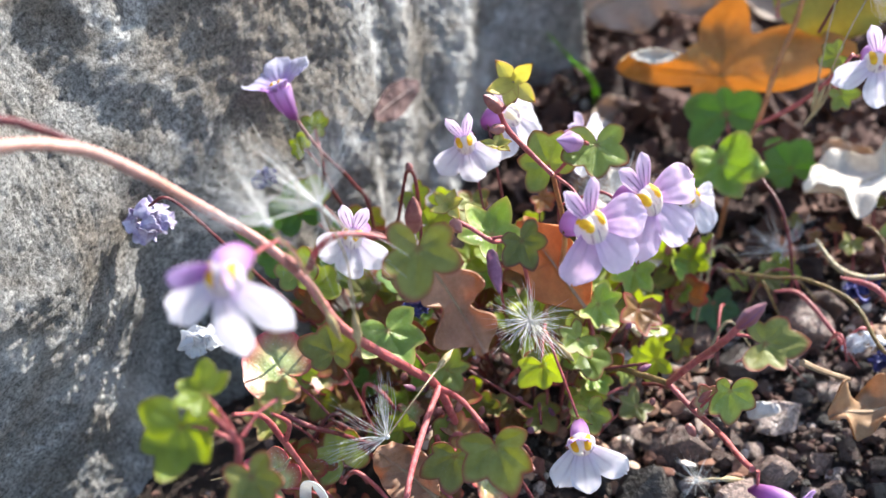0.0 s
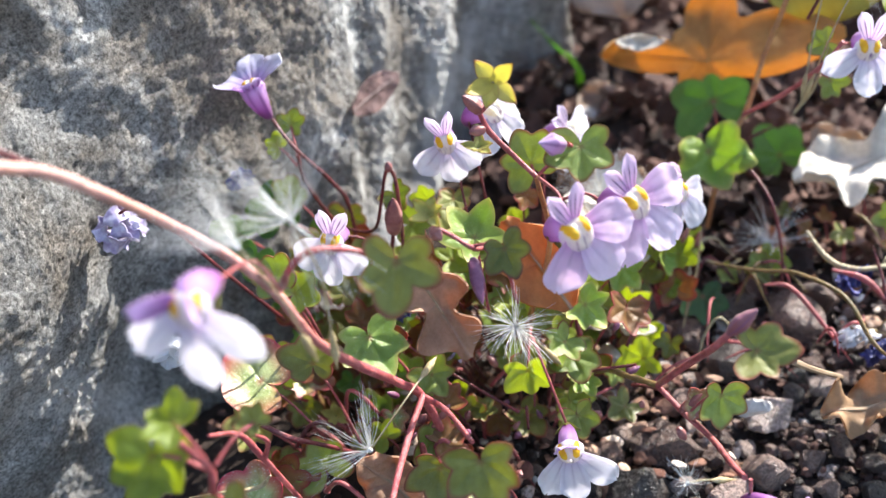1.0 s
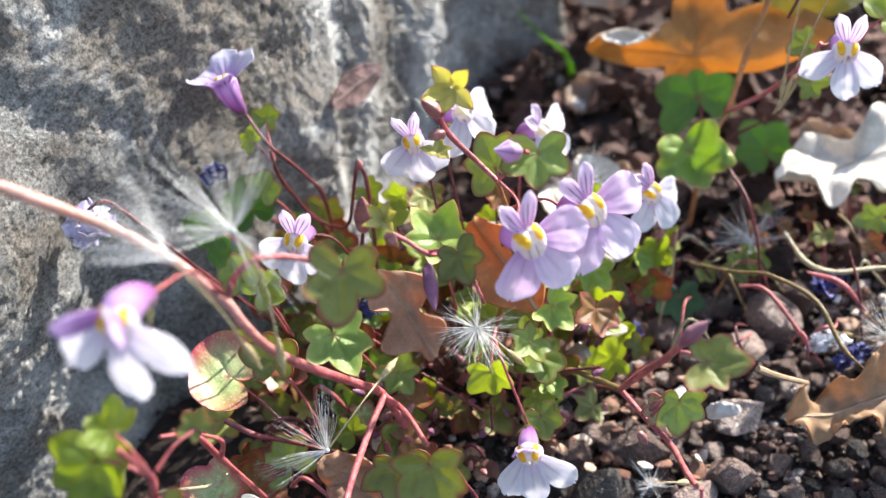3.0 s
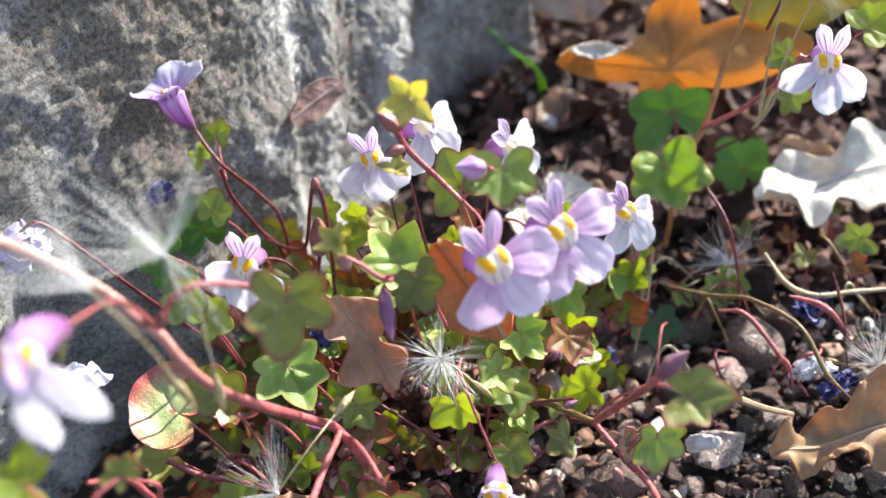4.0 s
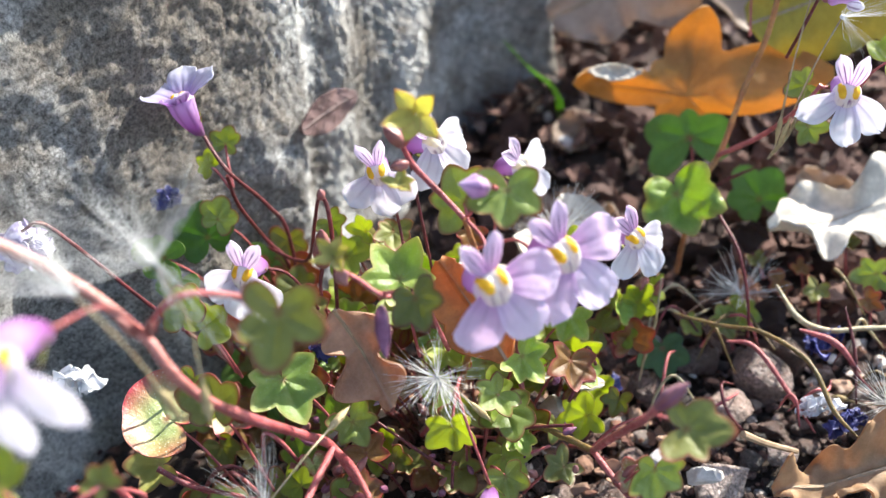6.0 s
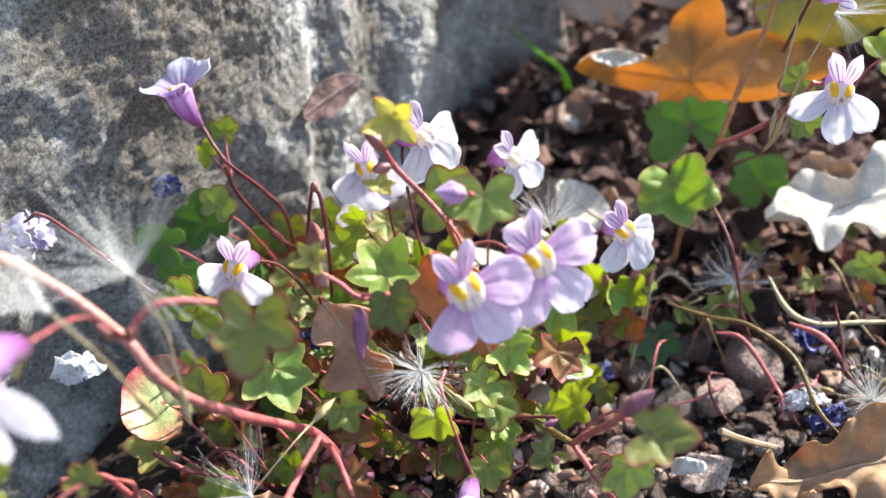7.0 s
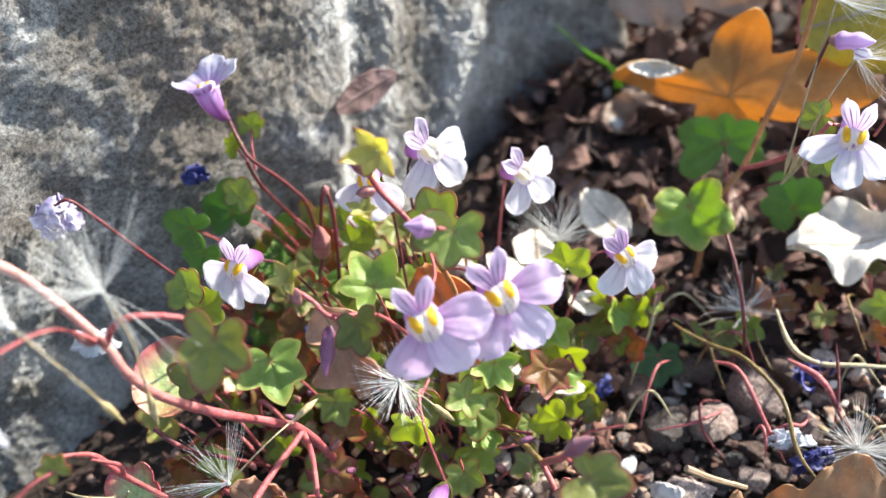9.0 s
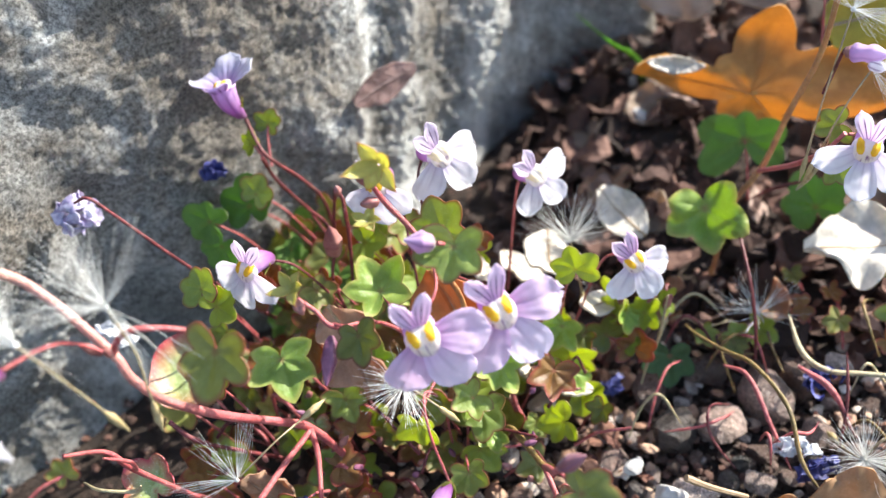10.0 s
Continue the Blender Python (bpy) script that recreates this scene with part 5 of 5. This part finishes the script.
plume("pale seed plume on the tall shoot", (5.05, 13.1, 5.95), 1.0, (0.35, -0.2, 0.7), 70, 40, [(4.85, 13.0, 4.6), (4.75, 12.9, 3.8)], 0.04, 0.0016)
plume("pale seed plume beside the tall shoot", (5.35, 12.9, 5.25), 0.8, (0.7, 0.1, -0.1), 60, 30, [(5.1, 12.9, 4.6), (4.85, 12.9, 3.7)], 0.04, 0.0016)
plume("grey seed plume flattened on the gravel", (2.1, 8.3, 0.5), 0.42, (0.0, -0.3, 0.9), 85, 30, [(2.3, 8.4, 0.4), (2.5, 8.45, 0.3)], 0.04, 0.002)
plume("grey seed plume on the dark soil", (4.35, 12.5, 0.95), 0.75, (-0.3, 0.2, 0.9), 85, 30, [(4.5, 12.6, 0.5), (4.6, 12.7, 0.3)], 0.04, 0.0036)


# ---- withered petals ----
def withered(p, size, mat, label, spin=0, long_=1.0):
    """A shrivelled flower: a few curled, crumpled ribbons in a loose knot."""
    seed = next(SEEDS)
    rnd = random.Random(seed)
    bm = bmesh.new()
    size *= 1.6
    for _ in range(8):
        at = Vector((rnd.uniform(-0.2, 0.2), rnd.uniform(-0.15, 0.15), rnd.uniform(-0.2, 0.2) * long_)) * size
        way = Vector((rnd.gauss(0, 1), rnd.gauss(0, 1), rnd.gauss(0, 1))).normalized()
        turn = Vector((rnd.gauss(0, 1), rnd.gauss(0, 1), rnd.gauss(0, 1))).normalized()
        rows, half = [], size * rnd.uniform(0.10, 0.19)
        for i in range(14):
            t = i / 13
            across = way.cross(turn).normalized()
            lift = turn * 0.12 * size * noise.noise(at * 9 / size + Vector((seed, i * 0.6, 0)))
            w = half * math.sin(math.pi * (0.12 + 0.8 * t)) ** 0.6
            rows.append([bm.verts.new(at + across * w * u + lift * abs(u) + turn * 0.35 * w * (1 - u * u)) for u in (-1, -0.5, 0, 0.5, 1)])
            way = (Matrix.Rotation(radians(rnd.uniform(8, 26)), 3, across) @ way + 0.12 * Vector((rnd.gauss(0, 1), rnd.gauss(0, 1), rnd.gauss(0, 1)))).normalized()
            at = at + Vector((way.x, way.y * 0.7, way.z * long_)) * size * 0.065 - at * 0.05
            turn = (turn - way * turn.dot(way)).normalized()
        ring_sheet(bm, rows, False)
    return solo("withered_flower", thicken(bm, 0.012), mat, label, "flower", place(p, 0, 0, spin), "withered flowers")


withered((-4.98, 10.38, 4.42), 0.50, WILT_VIOLET, "withered violet flower hanging against the boulder", 40, 0.9)
withered((-3.70, 11.98, 3.88), 0.38, WILT_BLUE, "dried dark blue flower beside the boulder", 10, 0.8)
withered((-4.36, 9.22, 3.10), 0.46, WILT_WHITE, "bleached crumpled flower stuck to the boulder", 0, 0.8)
withered((-0.86, 10.05, 1.85), 0.34, WILT_VIOLET, "withered violet flower drooping under a brown leaf", 0, 1.5)
withered((2.28, 11.34, 0.3), 0.36, WILT_BLUE, "dried dark blue flower on the gravel", 30, 0.8)
withered((5.26, 11.3, 1.05), 0.46, WILT_BLUE, "dried dark blue flower on a runner", 70, 0.6)
withered((5.2, 9.95, 0.85), 0.46, WILT_BLUE, "dried blue flower on the brown leaf", 20, 0.6)
withered((4.93, 10.2, 1.0), 0.42, WILT_WHITE, "bleached dry flower on the gravel", 0, 0.8)
withered((0.6, 7.7, 0.6), 0.5, WILT_BLUE, "faded blue flower on the gravel", 60, 0.6)
withered((-1.55, 10.2, 2.5), 0.3, WILT_BLUE, "dried dark blue flower among leaves", 0, 0.8)
withered((-1.4, 8.0, 1.6), 0.3, WILT_BLUE, "dried blue flower among the lower stems", 0, 0.8)


# ---- dry stalks, grass, twigs ----
def stalk(points, radii, mat, label, name="dry_stalk", category="twig"):
    radii = [0.3 * radii[0], *(0.7 * r for r in radii), 0.25 * radii[-1]]
    return solo(name, tube(points, radii, 8), mat, label, category, group="dry stalks")


stalk([(4.75, 12.1, 1.45), (4.95, 11.6, 1.25), (5.3, 11.35, 1.2), (5.9, 11.4, 1.15), (7.2, 11.5, 1.0)], [0.06, 0.065, 0.055, 0.05], DRY_STEM, "straw coloured dry stalk lying over gravel")
stalk([(3.3, 12.1, 1.0), (3.5, 11.8, 1.15), (3.9, 11.45, 1.3), (4.3, 11.1, 1.5), (4.75, 10.4, 1.6), (4.95, 9.8, 1.3), (5.2, 9.5, 1.1)], [0.04, 0.045, 0.045, 0.05], BROWN_STEM, "olive brown runner bent over the gravel")
stalk([(3.9, 11.3, 1.15), (4.25, 11.1, 1.2), (4.6, 10.5, 0.9), (4.9, 10.1, 0.5)], [0.05, 0.05, 0.04], PINK_STEM, "pink red runner lying on the gravel")
stalk([(4.9, 11.3, 1.3), (5.3, 11.0, 1.3), (5.6, 10.7, 1.0)], [0.06, 0.07, 0.05], PINK_STEM, "pink red runner lying on the gravel")
stalk([(5.5, 11.4, 1.6), (5.55, 10.9, 1.2), (5.5, 10.4, 0.7)], [0.03, 0.035, 0.03], DARK_STEM, "thin dark red runner on the gravel")
stalk([(0.95, 10.9, 1.9), (0.95, 10.5, 1.5), (1.05, 10.2, 1.15), (1.4, 9.9, 0.8)], [0.06, 0.055, 0.05], PINK_STEM, "pale pink stem bending to the gravel")
stalk([(-4.0, 7.3, 2.6), (-3.5, 7.1, 2.9), (-3.1, 7.2, 2.8), (-2.9, 7.2, 3.0)], [0.03, 0.035, 0.04], DRY_STEM, "thin dry straw beside the boulder")
stalk([(3.05, 11.9, 1.9), (2.95, 11.7, 1.2), (2.8, 11.5, 0.8), (2.7, 11.4, 0.3)], [0.03, 0.035, 0.035], DRY_STEM, "thin dry curved stalk")
stalk([(4.7, 13.1, 3.0), (4.9, 12.9, 3.6), (5.0, 12.8, 4.3)], [0.05, 0.04, 0.015], DRY_STEM, "thin dry straw on the tall shoot")
stalk([(5.0, 14.6, 1.8), (4.5, 14.8, 1.4), (4.1, 15.0, 0.9)], [0.04, 0.04, 0.035], DARK_STEM, "thin brown stalk on the soil")


rnd = random.Random(40)
for k in range(20):
    x, y, z = rnd.uniform(3.0, 6.6), rnd.uniform(9.9, 12.8), rnd.uniform(0.35, 0.9)
    a, l = rnd.uniform(0, 6.3), rnd.uniform(0.5, 1.3)
    way, bend = Vector((math.cos(a), math.sin(a), 0)) * l, Vector((-math.sin(a), math.cos(a), 0)) * rnd.uniform(-0.35, 0.35)
    line = [Vector((x, y, z)) - way * 0.5, Vector((x, y, z + rnd.uniform(0.1, 0.5))) - way * 0.15 + bend, Vector((x, y, z + rnd.uniform(0.1, 0.4))) + way * 0.2 + bend, Vector((x, y, z - 0.2)) + way * 0.5]
    stalk(line, [0.03, 0.035, 0.03], rnd.choice([PINK_STEM, DARK_STEM, DRY_STEM, BROWN_STEM]), "thin dry runner tangled over the gravel")


def grass_blade(points, w):
    bm = bmesh.new()
    line = smooth_line(points, 6)
    rows = []
    for k, p in enumerate(line):
        t = k / (len(line) - 1)
        ww = w * (1 - t**2) + 0.006
        way = (line[min(k + 1, len(line) - 1)] - line[max(k - 1, 0)]).normalized()
        across = Vector((way.z, 0, -way.x)).normalized()
        rows.append([bm.verts.new(p + across * ww * u + Vector((0, -0.3 * w * abs(u), 0))) for u in (-1, 0, 1)])
    ring_sheet(bm, rows, False)
    return thicken(bm, 0.015)


solo("dry_grass", grass_blade([(-3.1, 7.7, 0.4), (-3.05, 7.55, 1.6), (-2.86, 7.35, 2.35), (-2.66, 7.2, 2.3), (-2.62, 7.05, 1.6), (-2.7, 7.0, 0.6)], 0.075), SILK, "pale woolly dry blade bent over among shoots", "grass", group="dry stalks")
tuft = thing("grass_tuft", "two short fresh green grass blades beside the boulder", "grass", (1.95, 18.5, 0.35))
part("blade", grass_blade([(1.95, 18.5, 0.35), (1.9, 18.3, 1.35), (1.44, 17.7, 2.22), (0.96, 17.2, 3.14)], 0.045), GRASS, tuft)
part("blade", grass_blade([(2.0, 18.5, 0.35), (1.98, 18.4, 1.1), (1.71, 18.0, 1.91)], 0.05), GRASS, tuft)
for x, y, z, s, k in ((1.55, 19.0, 0.55, 0.35, 3), (1.75, 18.6, 0.6, 0.32, 5), (2.0, 17.3, 0.75, 0.4, 8), (3.3, 9.5, 0.45, 0.5, 4), (2.75, 9.9, 0.35, 0.35, 6), (1.35, 10.55, 0.75, 0.55, 14)):
    bm = pebble_bm(k + 60, 0.8)
    bmesh.ops.scale(bm, vec=(s, s, s), verts=bm.verts)
    solo("quartz_stone", to_mesh("quartz_stone", bm, FLINT, True, 18), FLINT, "white quartz stone on the ground", "stone", place((x, y, z), 40 * k, 20), "white stones")

# ---- gravel and crumbs ----
rnd = random.Random(3)
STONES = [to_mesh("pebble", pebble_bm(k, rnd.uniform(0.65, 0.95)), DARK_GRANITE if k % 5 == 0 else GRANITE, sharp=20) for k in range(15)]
taken = []


def clear(x, y, r):
    return all((x - a) ** 2 + (y - b) ** 2 > (0.80 * (r + c)) ** 2 for a, b, c in taken)


def lay(x, y, s, lift, kind=None):
    ob = new("pebble", rnd.choice(STONES) if kind is None else STONES[kind])
    ob.parent = GROUND
    ob.matrix_basis = place((x, y, ground_height(x, y) + lift), rnd.uniform(0, 360), rnd.uniform(-25, 25), rnd.uniform(0, 360)) @ Matrix.Diagonal((s, s, s, 1))


for x, y, s, kind in ((1.5, 8.55, 1.15, 0), (0.95, 8.0, 0.9, 3), (1.1, 9.2, 0.8, 6), (2.3, 7.9, 0.8, 9), (3.3, 8.7, 0.9, 12), (0.3, 7.9, 0.9, 6), (1.9, 7.4, 0.7, 3)):
    taken.append((x, y, s / 2))
    lay(x, y, s, 0.22, kind)
for x, y, s in ((4.55, 11.55, 1.15), (3.95, 11.0, 1.0), (3.6, 11.9, 0.9), (2.0, 9.3, 1.15), (3.2, 10.8, 0.9), (2.7, 8.3, 1.0), (3.6, 9.7, 0.9), (5.0, 12.0, 1.0)):
    taken.append((x, y, s / 2))
    lay(x, y, s, 0.28)
count = 0
for _ in range(9000):
    s = rnd.choice((0.34, 0.42, 0.5, 0.6, 0.72, 0.85)) * rnd.uniform(0.85, 1.15)
    x, y = rnd.uniform(0.2, 7.0), rnd.uniform(6.6, 12.6)
    if count < 292 and clear(x, y, s / 2) and x > 0.4 + 0.1 * (y - 7):
        taken.append((x, y, s / 2))
        lay(x, y, s, s * rnd.uniform(0.2, 0.5))
        count += 1


def scatter(name, region, number, low, high, mat, label, category, lift=0.1, detail=1, thin=0.7, tip=0.7):
    """Many small pieces in one mesh."""
    shapes = []
    for k in range(8):
        bm = pebble_bm(100 + k, thin, detail)
        if thin < 0.2:
            for v in bm.verts:
                a = math.atan2(v.co.y, v.co.x)
                j = 1 + 0.5 * noise.noise(Vector((math.cos(a) * 2.4, math.sin(a) * 2.4, k * 5.0)))
                v.co = Vector((v.co.x * j, v.co.y * j, v.co.z + 0.9 * v.co.x**2 - 0.5 * v.co.y**2 * (k % 3) + 0.12 * noise.noise(v.co * 4 + Vector((k, 0, 0)))))
        bm.verts.index_update()
        shapes.append((np.array([v.co[:] for v in bm.verts]), np.array([[v.index for v in f.verts] for f in bm.faces])))
        bm.free()
    verts, faces, base = [], [], 0
    x0, x1, y0, y1 = region
    for _ in range(number):
        v, f = rnd.choice(shapes)
        s = rnd.uniform(low, high)
        x, y = rnd.uniform(x0, x1), rnd.uniform(y0, y1)
        r = np.array(Euler((rnd.uniform(-tip, tip), rnd.uniform(-tip, tip), rnd.uniform(0, 6.3))).to_matrix())
        at = np.array((x, y, ground_height(x, y) + rnd.uniform(0, lift)))
        verts.append((v * s) @ r.T + at)
        faces.append(f + base)
        base += len(v)
    me = bpy.data.meshes.new(name)
    me.from_pydata((np.concatenate(verts) * CM).tolist(), [], np.concatenate(faces).tolist())
    me.materials.append(mat)
    return tagged(new(name, me), label, category, "", "stuff")


scatter("gravel", (-1.0, 9.0, 5.5, 12.6), 3600, 0.08, 0.28, GRIT, "small pink and grey granite gravel", "gravel", 0.08, 2)
scatter("soil_crumbs", (-8.0, 16.0, -3.0, 30.0), 11000, 0.10, 0.30, LITTER, "brown crumbs of bark and soil", "soil", 0.18, 1, 0.5)
scatter("leaf_litter", (-0.5, 15.0, 12.2, 30.0), 2200, 0.35, 1.2, LITTER, "broken reddish brown leaf and bark litter", "litter", 0.5, 2, 0.16, 1.0)
scatter("fallen_scraps", (1.5, 7.0, 11.2, 14.0), 170, 0.14, 0.42, SCRAP, "pinkish tan leaf scraps on the soil", "litter", 0.35, 2, 0.35)
scatter("dry_scraps", (-1.8, 3.0, 8.6, 12.2), 330, 0.12, 0.42, SCRAP, "pinkish tan dry scraps under the plants", "litter", 0.5, 2, 0.35)
